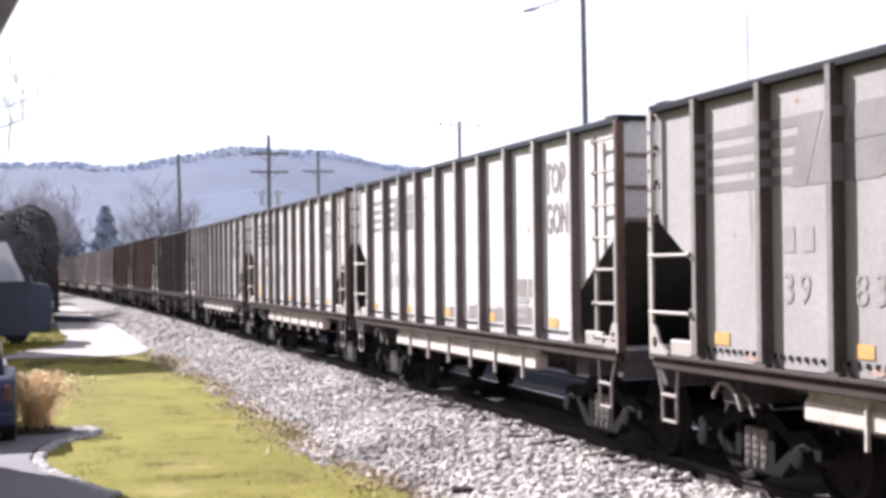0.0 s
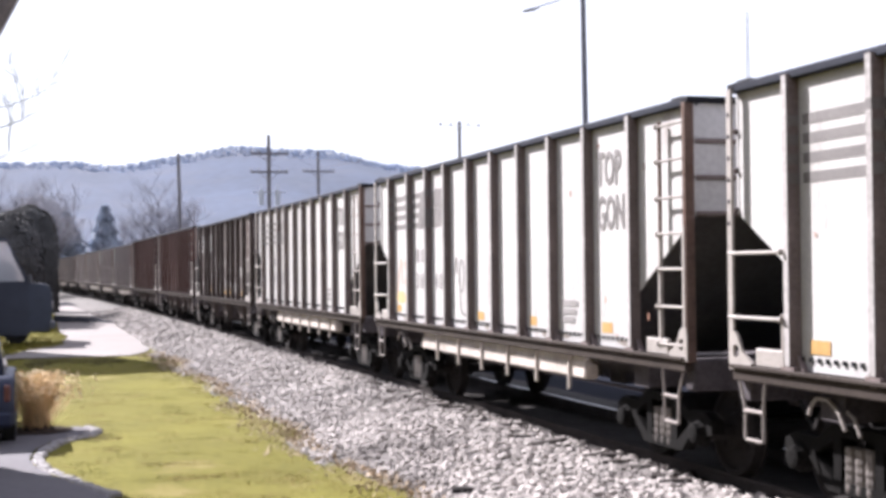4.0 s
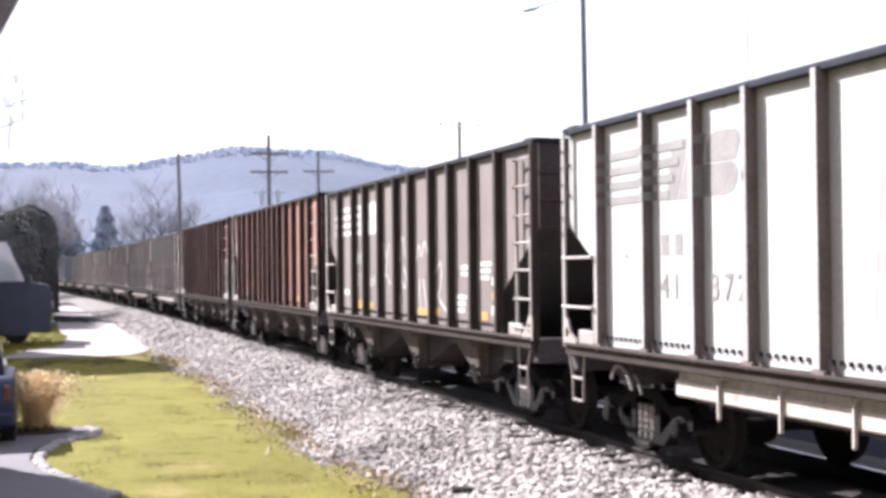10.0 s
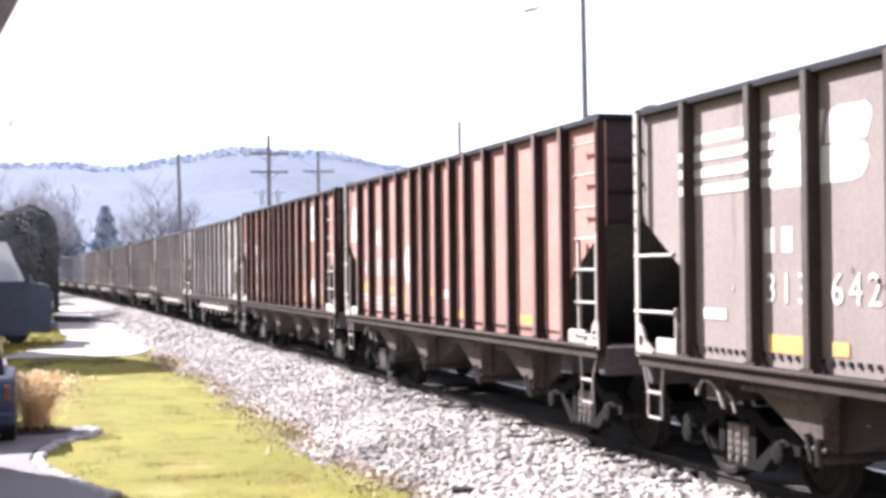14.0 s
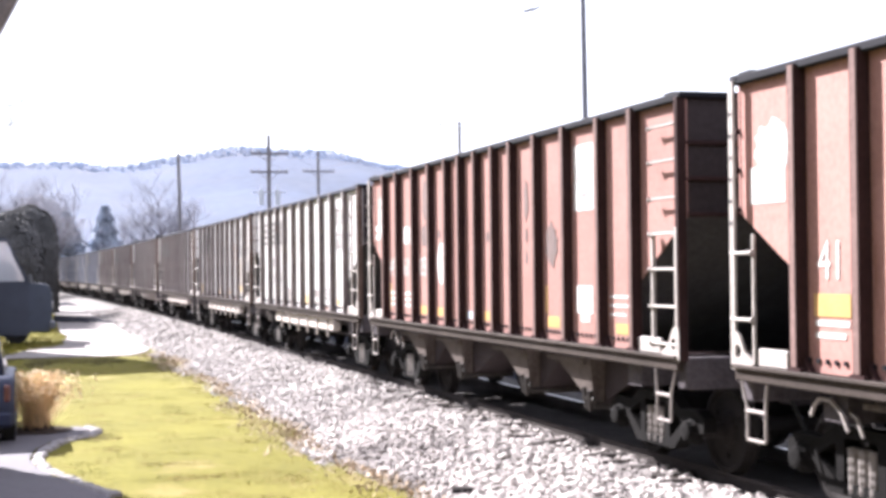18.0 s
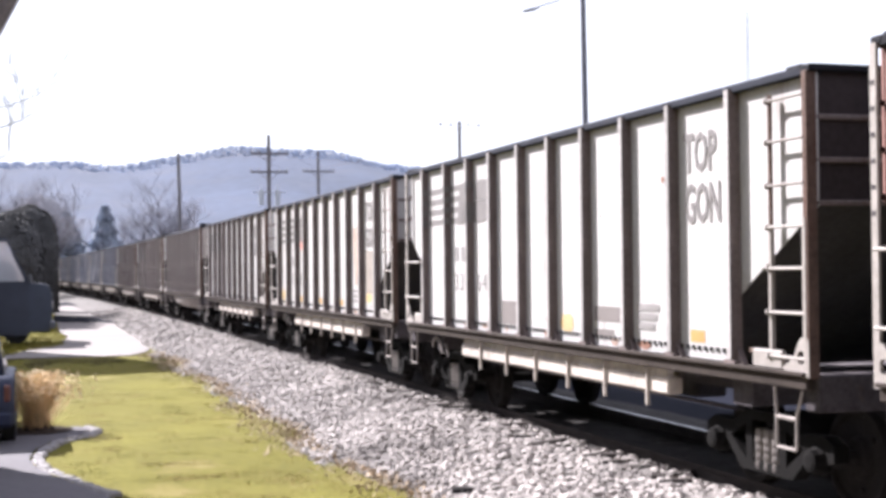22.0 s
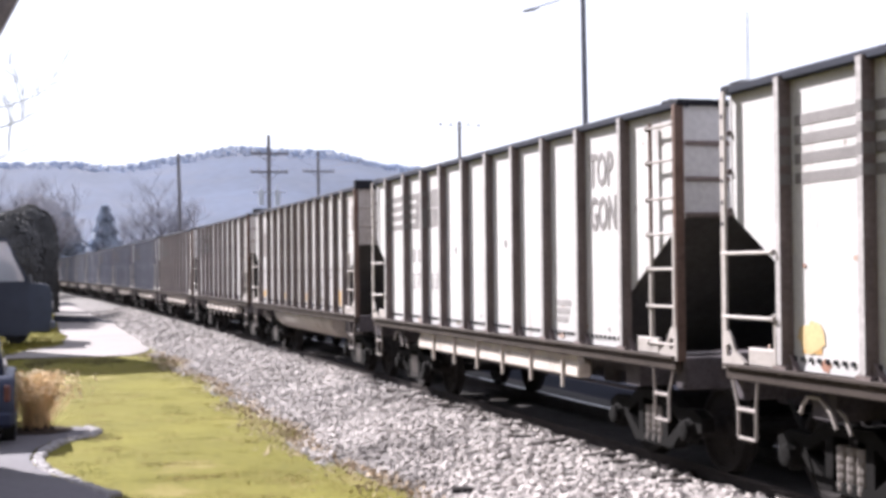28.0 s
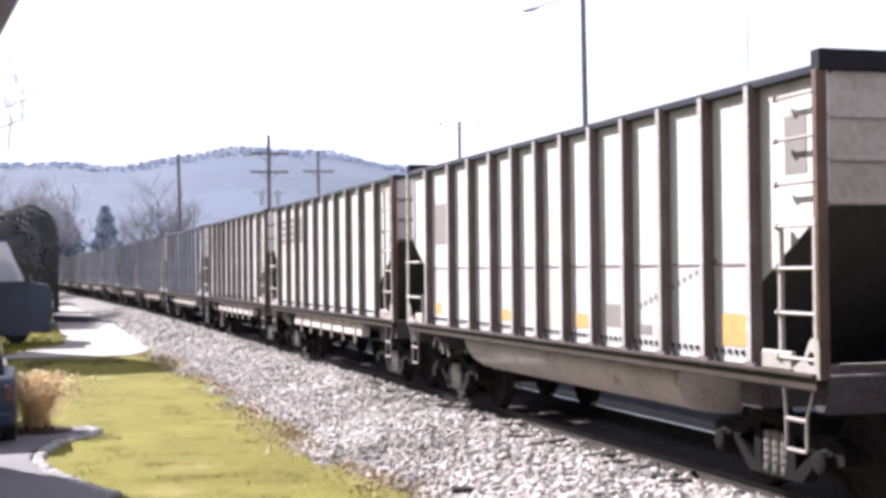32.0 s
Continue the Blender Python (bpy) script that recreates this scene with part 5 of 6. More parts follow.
def ornamental_grass():
    r = np.random.default_rng(5)
    plant, _ = bare("ornamental_grass", "dry tan clump of ornamental grass in a bed", "plant")
    plant.location = (0.12, 24.2, -0.55)
    n = 1300
    a, rad = r.uniform(0, 2 * math.pi, n), 0.17 * np.sqrt(r.uniform(0, 1, n))
    base = np.stack([np.cos(a) * rad, np.sin(a) * rad, np.full(n, 0.04)], 1)
    h = 0.35 + 0.65 * r.uniform(0, 1, n) ** 0.8
    lean = np.abs(r.normal(0, 0.3, n)) * (1.35 - 0.6 * h) + 0.02
    tip = base * 1.3 + np.stack([np.cos(a) * lean + r.normal(0, 0.05, n), np.sin(a) * lean + r.normal(0, 0.05, n), h], 1)
    mid = (base + tip) / 2 + np.stack([np.zeros(n), np.zeros(n), 0.06 * np.ones(n)], 1)
    side = np.stack([np.cos(a + 1.5), np.sin(a + 1.5), np.zeros(n)], 1) * 0.0055
    soup("leaf_blades", "straw", np.concatenate([np.stack([base - side, base + side, mid], 1), np.stack([mid - side, mid + side, tip], 1)]), plant)
    top = tip[h > 0.6]
    soup("seed_heads", "seed", clumps(np.concatenate([top, top - [0, 0, 0.08]]), 0.045, r, 0.3), plant, "pale feathery seed heads")
    bm = bmesh.new()
    bmesh.ops.create_cone(bm, cap_ends=True, segments=14, radius1=0.24, radius2=0.15, depth=0.34, matrix=pose(0, 0, 0.17))
    part("root_crown", bm, "mulch", plant)


ornamental_grass()


def branch(bm, a, d, length, radius, depth, r, twigs):
    """A limb in three tapering, bending lengths that forks on."""
    p = Vector(a)
    d = Vector(d).normalized()
    for k in range(3):
        q = p + d * length / 3
        tube(bm, p, q, radius * (1 - 0.2 * k), radius * (1 - 0.2 * (k + 1)), n=5 if radius > 0.04 else 3, caps=False)
        p = q
        d = (d + Vector((r.uniform(-0.25, 0.25), r.uniform(-0.25, 0.25), r.uniform(-0.05, 0.22)))).normalized()
        if depth > 0 and k > 0:
            for _ in range(2 if depth > 1 else 3):
                turn = Vector((r.uniform(-1, 1), r.uniform(-1, 1), r.uniform(-0.2, 0.8)))
                branch(bm if depth > 1 else twigs, p, d * 0.7 + turn * 0.8, length * r.uniform(0.5, 0.72), radius * 0.45, depth - 1, r, twigs)


def bare_tree(x, y, height, seed, label="leafless tree with a grey trunk and fine twigs", depth=4, spread=0.5, limbs=9):
    r = random.Random(seed)
    tree, _ = bare("bare_tree", label, "tree")
    tree.location = (x, y, -0.55)
    trunk, twigs = bmesh.new(), bmesh.new()
    tube(trunk, (0, 0, 0), (0.1, 0, height * 0.3), height * 0.026, height * 0.02, n=8)
    tube(trunk, (0.1, 0, height * 0.3), (0.0, 0.1, height * 0.55), height * 0.02, height * 0.013, n=8)
    made = []
    for k in range(limbs):
        a = 2.4 * k + r.uniform(-0.4, 0.4)
        z = height * (0.26 + 0.3 * k / limbs)
        limb = bmesh.new()
        branch(limb, (0.05, 0.05, z), (math.cos(a), math.sin(a), r.uniform(0.5, 1.3)), height * r.uniform(0.22, 0.30), height * 0.008, depth - 1, r, twigs)
        made.append(("limb", limb))
    limb = bmesh.new()
    branch(limb, (0, 0.1, height * 0.55), (0, 0, 1), height * 0.3, height * 0.010, depth - 1, r, twigs)
    made += [("limb", limb), ("trunk", trunk), ("crown", twigs)]
    tall = max(v.co.z for _, bm in made for v in bm.verts)
    wide = sorted(abs(v.co.x) for v in twigs.verts)[int(len(twigs.verts) * 0.97)]
    for name, bm in made:
        for v in bm.verts:
            over = max(0.0, v.co.z / tall - 0.25)
            v.co.z *= height / tall
            if name != "trunk":
                v.co.x *= min(1.0, height * spread / 2 / wide * (1 + 0.2 * over))
                v.co.y *= min(1.0, height * spread / 2 / wide)
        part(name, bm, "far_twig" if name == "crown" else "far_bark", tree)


bare_tree(11.61, 127, 12.4, 11, depth=5, spread=0.62, limbs=16)
bare_tree(10.57, 133, 9.5, 12, depth=5, spread=0.6, limbs=12)
bare_tree(-1.95, 150, 14.4, 13, depth=5, spread=0.6, limbs=16)
bare_tree(0.02, 158, 14.2, 14, depth=5, spread=0.6, limbs=16)
bare_tree(2.96, 172, 14.6, 15, depth=5, spread=0.6, limbs=14)
bare_tree(1.36, 141, 12.6, 16, depth=5, spread=0.6, limbs=14)
bare_tree(-3.91, 150, 13.8, 17, depth=5, spread=0.6, limbs=14)
bare_tree(18.06, 165, 11.5, 18, depth=5, spread=0.7, limbs=12)


def spruce(x, y, height, width, seed, material="conifer", label="dark spruce behind the line"):
    r = np.random.default_rng(seed)
    tree, _ = bare("spruce_tree", label, "tree")
    tree.location = (x, y, -0.55)
    bm = bmesh.new()
    tube(bm, (0, 0, 0), (0, 0, height * 0.96), 0.16, 0.02, n=7)
    part("trunk", bm, "bark", tree)
    n = 4200
    t = r.uniform(0.06, 1, n) ** 0.8
    tier = 0.78 + 0.22 * np.cos(t * 42)
    rad = width / 2 * (1 - t) ** 0.8 * tier * np.sqrt(r.uniform(0.25, 1, n)) + 0.05
    a = r.uniform(0, 2 * math.pi, n)
    rad *= 1 + 0.18 * np.cos(a * 5 + t * 9)
    c = np.stack([np.cos(a) * rad, np.sin(a) * rad, t * height - 0.12 * rad], 1)
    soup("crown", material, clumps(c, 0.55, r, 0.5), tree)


spruce(4.6, 178, 10.0, 8.6, 21, label="broad dark spruce beside the line")
spruce(9.5, 181, 10.9, 8.0, 22)
spruce(-6.0, 182, 9.0, 5.0, 23)


def evergreen(name, x, y, height, width, seed, n, leaf, label):
    """A dense upright evergreen, uneven in outline."""
    r = np.random.default_rng(seed)
    tree, _ = bare(name, label, "shrub")
    tree.location = (x, y, -0.55)
    bm = bmesh.new()
    for k in range(4):
        a = 1.6 * k
        tube(bm, (0.1 * math.cos(a), 0.1 * math.sin(a), 0), (width * 0.2 * math.cos(a), width * 0.2 * math.sin(a), height * 0.8), 0.08, 0.02)
    part("stems", bm, "bark", tree)
    bm = bmesh.new()
    bmesh.ops.create_icosphere(bm, subdivisions=3, radius=1.0)
    for v in bm.verts:
        q = v.co.copy()
        wide = 0.97 / max(math.hypot(q.x, q.y), 0.4) if q.z < 0 else 1.0
        k = 0.86 * (1 + 0.10 * noise.noise((q.x * 2.2, q.y * 2.2, q.z * 2.2 + seed)))
        v.co = (q.x * wide * k * width / 2, q.y * wide * k * width / 2, height * (0.5 + 0.5 * math.copysign(abs(q.z * k) ** 0.8, q.z)))
    part("inner_growth", bm, "hedge", tree)
    d = r.normal(size=(n, 3))
    d /= np.linalg.norm(d, axis=1)[:, None]
    bump = np.array([1 + 0.10 * noise.noise((q[0] * 2.2, q[1] * 2.2, q[2] * 2.2 + seed)) for q in d])
    rad = bump * np.cbrt(r.uniform(0.62, 1, n))
    wide = np.where(d[:, 2] < 0, 0.97 / np.maximum(np.hypot(d[:, 0], d[:, 1]), 0.4), 1.0)
    c = d * rad[:, None] * np.stack([wide, wide, np.ones(n)], 1)
    sq = np.sign(c[:, 2]) * np.abs(c[:, 2]) ** 0.8
    c = np.stack([c[:, 0] * width / 2, c[:, 1] * width / 2, height * (0.5 + 0.5 * sq)], 1)
    soup("crown", "hedge", sprays(c, d, leaf, r), tree)


evergreen("evergreen_shrub", 0.02, 88, 6.9, 3.7, 31, 18000, 0.12, "tall dense dark evergreen shrub beside the lane")
evergreen("evergreen_shrub", -0.9, 84.6, 6.4, 3.6, 36, 14000, 0.12, "dense dark evergreen shrub beside the lane")
evergreen("evergreen_shrub", -1.25, 75.8, 5.8, 4.2, 37, 14000, 0.12, "dense dark evergreen shrub beside the lane")
evergreen("evergreen_shrub", -1.5, 71.6, 5.4, 4.2, 38, 14000, 0.12, "dense dark evergreen shrub beside the lane")
evergreen("evergreen_shrub", -1.2, 80, 5.9, 3.6, 33, 14000, 0.12, "dense dark evergreen shrub beside the lane")
evergreen("evergreen_shrub", 0.1, 97, 6.4, 3.2, 34, 5000, 0.2, "dense dark evergreen shrub beside the lane")
evergreen("evergreen_shrub", -4.6, 50.2, 10.6, 6.2, 35, 12000, 0.3, "broad evergreen at the lawn's edge, casting shade over the lane")
# Unseen shrub, added only to cast the shade at the path.
evergreen("evergreen_shrub", -1.66, 19.75, 3.6, 2.3, 39, 7000, 0.09, "added unseen evergreen shrub, casting shade over the path edge")
evergreen("evergreen_shrub", -3.0, 89, 7.0, 3.9, 32, 5000, 0.22, "tall dense dark evergreen shrub beside the lane")


# tree just outside the view whose limbs reach in
def near_tree():
    r = random.Random(8)
    tree, _ = bare("bare_tree", "near leafless tree whose limbs reach into view", "tree")
    tree.location = (-2.50, 17.6, -0.55)
    trunk, twigs = bmesh.new(), bmesh.new()
    tube(trunk, (0, 0, 0), (0.3, 0, 3.0), 0.26, 0.2, n=10)
    tube(trunk, (0.3, 0, 3.0), (1.5, -0.2, 4.6), 0.2, 0.17, n=10)
    tube(trunk, (1.5, -0.2, 4.6), (2.55, -0.3, 6.6), 0.17, 0.14, n=10)
    for z, reach in ((3.3, 1.0), (3.9, 1.2), (4.3, 1.1), (4.7, 1.0)):
        limb = bmesh.new()
        branch(limb, (0.5 + (z - 3.0) * 0.7, 0, z), (1.0, r.uniform(-0.4, 0.4), 0.15), reach, 0.02, 2, r, twigs)
        part("limb", limb, "pale_twig", tree)
    part("trunk", trunk, "bark", tree)
    part("crown", twigs, "pale_twig", tree)


near_tree()


# ---- lane, bed edging, parked car ----
def lane():
    bm = bmesh.new()
    n = 60
    left, right = [], []
    for i in range(n + 1):
        y = 45 + (i / n) ** 1.8 * 190
        lx = 0.9 + min(0.8, (y - 45) * 0.02) - 0.00012 * max(0, y - 60) ** 2
        if y < 52:
            lx = -1.6 + (y - 45) * 0.38
        lx += 0.35 * math.exp(-((y - 58) / 4) ** 2) + 0.25 * noise.noise((y * 0.35, 5, 0))
        rx = track_x(y) - 3.72 - (0.9 * max(0, 1 - (y - 45) / 4) ** 2) + 0.15 * noise.noise((y * 0.3, 0, 0)) + 0.35 * min(1, max(0, (y - 47) / 20))
        z = -0.50 + 0.06 * min(1, max(0, (y - 46) / 15))
        left.append(bm.verts.new((lx, y, z)))
        right.append(bm.verts.new((rx, y, z)))
    for i in range(n):
        bm.faces.new((left[i], right[i], right[i + 1], left[i + 1]))
    ob = part("road", bm, "concrete")
    tagged(ob, "sun-bleached pale lane beside the railway line", "road", kind="structure")


lane()


def lane_shadows():
    # Dark flat patches that paint cast shadows on the lane.
    bm = bmesh.new()
    n = 12
    a = [bm.verts.new((1.25 + 3.2 * k / n, 75.6 - 3.5 * k / n + 0.5 * math.sin(k * 1.7), -0.428)) for k in range(n + 1)]
    b = [bm.verts.new((1.5 + 3.2 * k / n, 87.4 - 10.5 * k / n + 0.6 * math.sin(k * 1.1 + 1), -0.428)) for k in range(n + 1)]
    for k in range(n):
        bm.faces.new((a[k], a[k + 1], b[k + 1], b[k]))
    tagged(part("lane_shadow", bm, "ground_shade"), "cast shadow painted dark across the pale lane", "road patch", "lane patches", "structure")
    for y0, y1, x0, x1 in ((112, 124, 1.4, 4.0), (150, 172, 2.2, 4.4)):
        bm = bmesh.new()
        n = 10
        a = [bm.verts.new((x0 + (x1 - x0) * k / n, y0 + 0.5 * math.sin(k * 1.3), -0.428)) for k in range(n + 1)]
        b = [bm.verts.new((x0 + (x1 - x0) * k / n, y1 + 0.6 * math.sin(k * 0.9 + 1), -0.428)) for k in range(n + 1)]
        for k in range(n):
            bm.faces.new((a[k], a[k + 1], b[k + 1], b[k]))
        tagged(part("lane_shadow", bm, "ground_shade"), "cast shadow painted dark across the pale lane", "road patch", "lane patches", "structure")


lane_shadows()


def far_shade_strip():
    # Added dark strip that paints the shade beyond the line.
    bm = bmesh.new()
    ys = [-40 + i * 8 for i in range(0, 60)]
    a = [bm.verts.new((track_x(y) + 3.2, y, -0.47)) for y in ys]
    b = [bm.verts.new((track_x(y) + 40.0, y, -0.49)) for y in ys]
    for i in range(len(ys) - 1):
        bm.faces.new((a[i], b[i], b[i + 1], a[i + 1]))
    tagged(part("road", bm, "ground_shade"), "added dark strip painting shade beyond the railway line", "road", kind="structure")


far_shade_strip()


def bed():
    edge, _ = bare("bed_edging", "curved pale stone edging round a planting bed", "edging")
    bm = bmesh.new()
    box(bm, -0.1, 0.1, -0.09, 0.09, -0.06, 0.035, bevel=0.03)
    first = None
    pts = [(0.95, 24.6), (1.1, 23.9), (0.9, 23.2), (0.45, 22.5), (0.2, 21.6), (0.12, 20.6), (0.2, 19.6), (0.45, 18.6), (0.72, 17.7), (1.0, 17.0)]
    k = 0
    for (ax, ay), (bx, by) in zip(pts, pts[1:]):
        d = math.hypot(bx - ax, by - ay)
        for s in range(max(1, round(d / 0.215))):
            t = (s + 0.5) / max(1, round(d / 0.215))
            if first is None:
                first = part("stone", bm, "edging", edge)
                ob = first
            else:
                ob = new("stone", first.data)
                ob.parent = edge
                ob.material_slots[0].link = "OBJECT"
                ob.material_slots[0].material = M["edging"]
            ob.location = (ax + (bx - ax) * t, ay + (by - ay) * t, -0.51 + rng.uniform(-0.01, 0.01))
            ob.rotation_euler = (0, 0, math.atan2(by - ay, bx - ax) + rng.uniform(-0.35, 0.35))
            ob.scale = (rng.uniform(0.8, 1.15), rng.uniform(0.75, 1.25), rng.uniform(0.7, 1.1))
            k += 1
    # pale gravel path inside the edging
    xs = [(-4.0, 25.2), (-1.0, 24.9), (0.85, 24.5), (1.0, 23.9), (0.8, 23.2), (0.35, 22.5), (0.08, 21.6), (0.0, 20.6), (0.08, 19.6), (0.33, 18.6), (0.6, 17.7), (0.9, 16.8), (0.9, 14.0), (-4.0, 14.0)]
    bm = bmesh.new()
    bm.faces.new([bm.verts.new((x, y, -0.485)) for x, y in xs])
    bmesh.ops.triangulate(bm, faces=bm.faces[:])
    ob = part("pavement", bm, "path")
    tagged(ob, "pale concrete path beside the planting bed", "path", kind="structure")
    bm = bmesh.new()
    bmesh.ops.create_circle(bm, cap_ends=True, segments=20, radius=0.62, matrix=pose(0.1, 24.1, -0.472))
    tagged(part("mulch_bed", bm, "mulch"), "dark bark mulch under the ornamental grass", "mulch", kind="structure")


bed()


def parked_car():
    """An estate car parked along the path, its nose towards the lane."""
    car, _ = bare("parked_car", "dark blue estate car parked on the path", "car")
    car.location = (-1.1, 24.42, -0.55)
    car.rotation_euler = (0, 0, math.pi)
    half = 0.88

    def shell(bm, prof, w, taper):
        n = len(prof)
        rows = []
        for k, t in ((-1, 1), (-0.9, 0), (0.9, 0), (1, 1)):
            rows.append([bm.verts.new((k * w - (k * taper * max(0, z - 0.8) if abs(k) else 0), y * (1 - 0.012 * t), z - 0.03 * t * (1 if z > 0.6 else -1))) for y, z in prof])
        for a, b in zip(rows, rows[1:]):
            for i in range(n):
                bm.faces.new((a[i], a[(i + 1) % n], b[(i + 1) % n], b[i])).smooth = True
        bm.faces.new(rows[0])
        bm.faces.new(rows[-1][::-1])
        bmesh.ops.recalc_face_normals(bm, faces=bm.faces[:])

    bm = bmesh.new()
    shell(bm, [(-2.2, 0.32), (-2.25, 0.6), (-2.12, 0.92), (-1.2, 1.04), (-0.9, 1.08), (1.4, 1.10), (2.05, 1.12), (2.2, 1.02), (2.26, 0.65), (2.2, 0.34)], half, 0.0)
    part("body", bm, "car_paint", car)
    bm = bmesh.new()
    shell(bm, [(-0.95, 1.06), (-0.25, 1.62), (0.2, 1.70), (1.1, 1.68), (1.72, 1.10)], half - 0.07, 0.22)
    part("cabin", bm, "car_paint", car)
    for s in (-1, 1):
        bm = bmesh.new()
        q = [(s * (half - 0.02 - 0.22 * s * s * max(0, z - 0.8) - 0.045), y, z) for y, z in ((-0.62, 1.14), (-0.15, 1.54), (0.9, 1.56), (1.3, 1.16))]
        bm.faces.new([bm.verts.new(c) for c in q])
        part("side_window", bm, "glass", car)
        for y in (-1.38, 1.34):
            bm = bmesh.new()
            bmesh.ops.create_cone(bm, cap_ends=True, segments=24, radius1=0.31, radius2=0.31, depth=0.2, matrix=pose(s * (half - 0.09), y, 0.31, 0, 90, 0))
            wheel = part("wheel", bm, "tyre", car)
            bm = bmesh.new()
            bmesh.ops.create_cone(bm, cap_ends=True, segments=18, radius1=0.2, radius2=0.2, depth=0.03, matrix=pose(s * (half + 0.015), y, 0.31, 0, 90, 0))
            part("hub_cap", bm, "trim", wheel)
        bm = bmesh.new()
        box(bm, s * 0.78 - 0.05, s * 0.78 + 0.05, 2.17, 2.265, 0.74, 1.0, bevel=0.02)
        part("tail_light", bm, "tail_lens", car, "red tail light")
    bm = bmesh.new()
    box(bm, -0.86, 0.86, 2.2, 2.30, 0.36, 0.58, bevel=0.04)
    part("bumper", bm, "car_paint", car)


parked_car()


# ---- poles and wires ----
def utility_pole(x, y, height, arms, radius=0.16, lean=0.0, label="weathered timber utility pole with crossarms", gear=False):
    pole, _ = bare("utility_pole", label, "utility pole")
    pole.location = (x, y, -0.55)
    pole.rotation_euler = (0, radians(lean), 0)
    bm = bmesh.new()
    tube(bm, (0, 0, 0), (0, 0, height), radius, radius * 0.7, n=10)
    part("shaft", bm, "pole_wood", pole)
    for z, half in arms:
        bm = bmesh.new()
        box(bm, -half, half, -0.19, -0.07, z - 0.07, z + 0.07, bevel=0.01)
        tube(bm, (-half * 0.5, -0.13, z - 0.05), (0, -0.13, z - 0.6), 0.02)
        tube(bm, (half * 0.5, -0.13, z - 0.05), (0, -0.13, z - 0.6), 0.02)
        arm = part("crossarm", bm, "pole_wood", pole)
        for k in (-0.92, -0.55, 0.55, 0.92):
            bm = bmesh.new()
            tube(bm, (half * k, -0.13, z + 0.07), (half * k, -0.13, z + 0.17), 0.03, n=6)
            tube(bm, (half * k, -0.13, z + 0.15), (half * k, -0.13, z + 0.25), 0.06, 0.04, n=8)
            part("insulator", bm, "insulator", arm)
    if gear:
        for s in (-1, 1):
            bm = bmesh.new()
            tube(bm, (s * 0.55, -0.2, height - 4.7), (s * 0.55, -0.2, height - 3.7), 0.18, n=12)
            tube(bm, (s * 0.55, -0.2, height - 3.7), (s * 0.55, -0.2, height - 3.4), 0.05, n=6)
            part("transformer", bm, "galv", pole, "pale grey drum transformer")
        bm = bmesh.new()
        box(bm, -1.1, 1.1, -0.12, -0.04, height - 3.9, height - 3.8)
        part("mounting_bracket", bm, "galv", pole)
    return pole


utility_pole(15.5, 91.3, 11.8, ((10.55, 1.28), (9.32, 1.28)), 0.17, gear=True, label="timber utility pole with two crossarms and transformers")
utility_pole(23.35, 113, 12.7, ((10.98, 1.35),), 0.15)
short = utility_pole(18.1, 57.1, 9.15, (), 0.10, label="short slender timber pole behind the train")
# Arm paled in colour for the glare of the sky behind it.
bm = bmesh.new()
box(bm, -0.95, 0.95, -0.115, -0.095, 8.935, 8.96)
bracket = part("crossarm", bm, "galv", short, "thin crossarm, paled for the glare of the sky")
for k in (-0.9, -0.42, 0.38, 0.85):
    bm = bmesh.new()
    tube(bm, (k, -0.105, 8.96), (k, -0.105, 9.08), 0.05, 0.035, n=8)
    part("insulator", bm, "insulator", bracket)
utility_pole(11.3, 106.2, 11.75, (), 0.17, lean=-1.2, label="plain timber pole leaning slightly")


def street_lamp():
    lamp, _ = bare("street_lamp", "tall dark steel lamp pole with a bracket arm", "street lamp")
    lamp.location = (17.54, 41.6, -0.55)
    bm = bmesh.new()
    tube(bm, (0.05, 0, 0), (-0.06, 0, 12.4), 0.115, 0.085, n=12)
    part("shaft", bm, "pole_steel", lamp)
    bm = bmesh.new()
    pts = [(-0.05, 0, 11.75), (-0.5, 0.13, 11.62), (-1.1, 0.34, 11.40), (-1.5, 0.47, 11.27)]
    bent(bm, pts, 0.03)
    part("arm", bm, "galv", lamp)
    bm = bmesh.new()
    bmesh.ops.create_uvsphere(bm, u_segments=14, v_segments=8, radius=1, matrix=Matrix.Translation((-1.68, 0.52, 11.21)) @ Matrix.Rotation(radians(-14), 4, "Y") @ Matrix.Diagonal((0.33, 0.13, 0.07, 1)))
    part("luminaire", bm, "galv", lamp, "pale lamp head")


street_lamp()


def mast():
    tower, _ = bare("lattice_mast", "slender galvanised lattice mast far behind", "mast")
    tower.location = (75.5, 133.5, -0.55)
    for k in range(3):
        bm = bmesh.new()
        a = 2 * math.pi * k / 3
        tube(bm, (0.55 * math.cos(a), 0.55 * math.sin(a), 0), (0.12 * math.cos(a), 0.12 * math.sin(a), 30.5), 0.045, 0.03, n=5)
        part("leg", bm, "galv", tower)
    bm = bmesh.new()
    for j in range(30):
        z, s = j * 1.0, 0.55 - 0.43 * j / 30.5
        for k in range(3):
            a, b = 2 * math.pi * k / 3, 2 * math.pi * (k + 1) / 3
            tube(bm, (s * math.cos(a), s * math.sin(a), z), (s * 0.97 * math.cos(b), s * 0.97 * math.sin(b), z + 1.0), 0.018, n=3)
    part("bracing", bm, "galv", tower)
    bm = bmesh.new()
    tube(bm, (0, 0, 30.4), (0, 0, 33.5), 0.03, n=5)
    part("aerial", bm, "galv", tower)


mast()


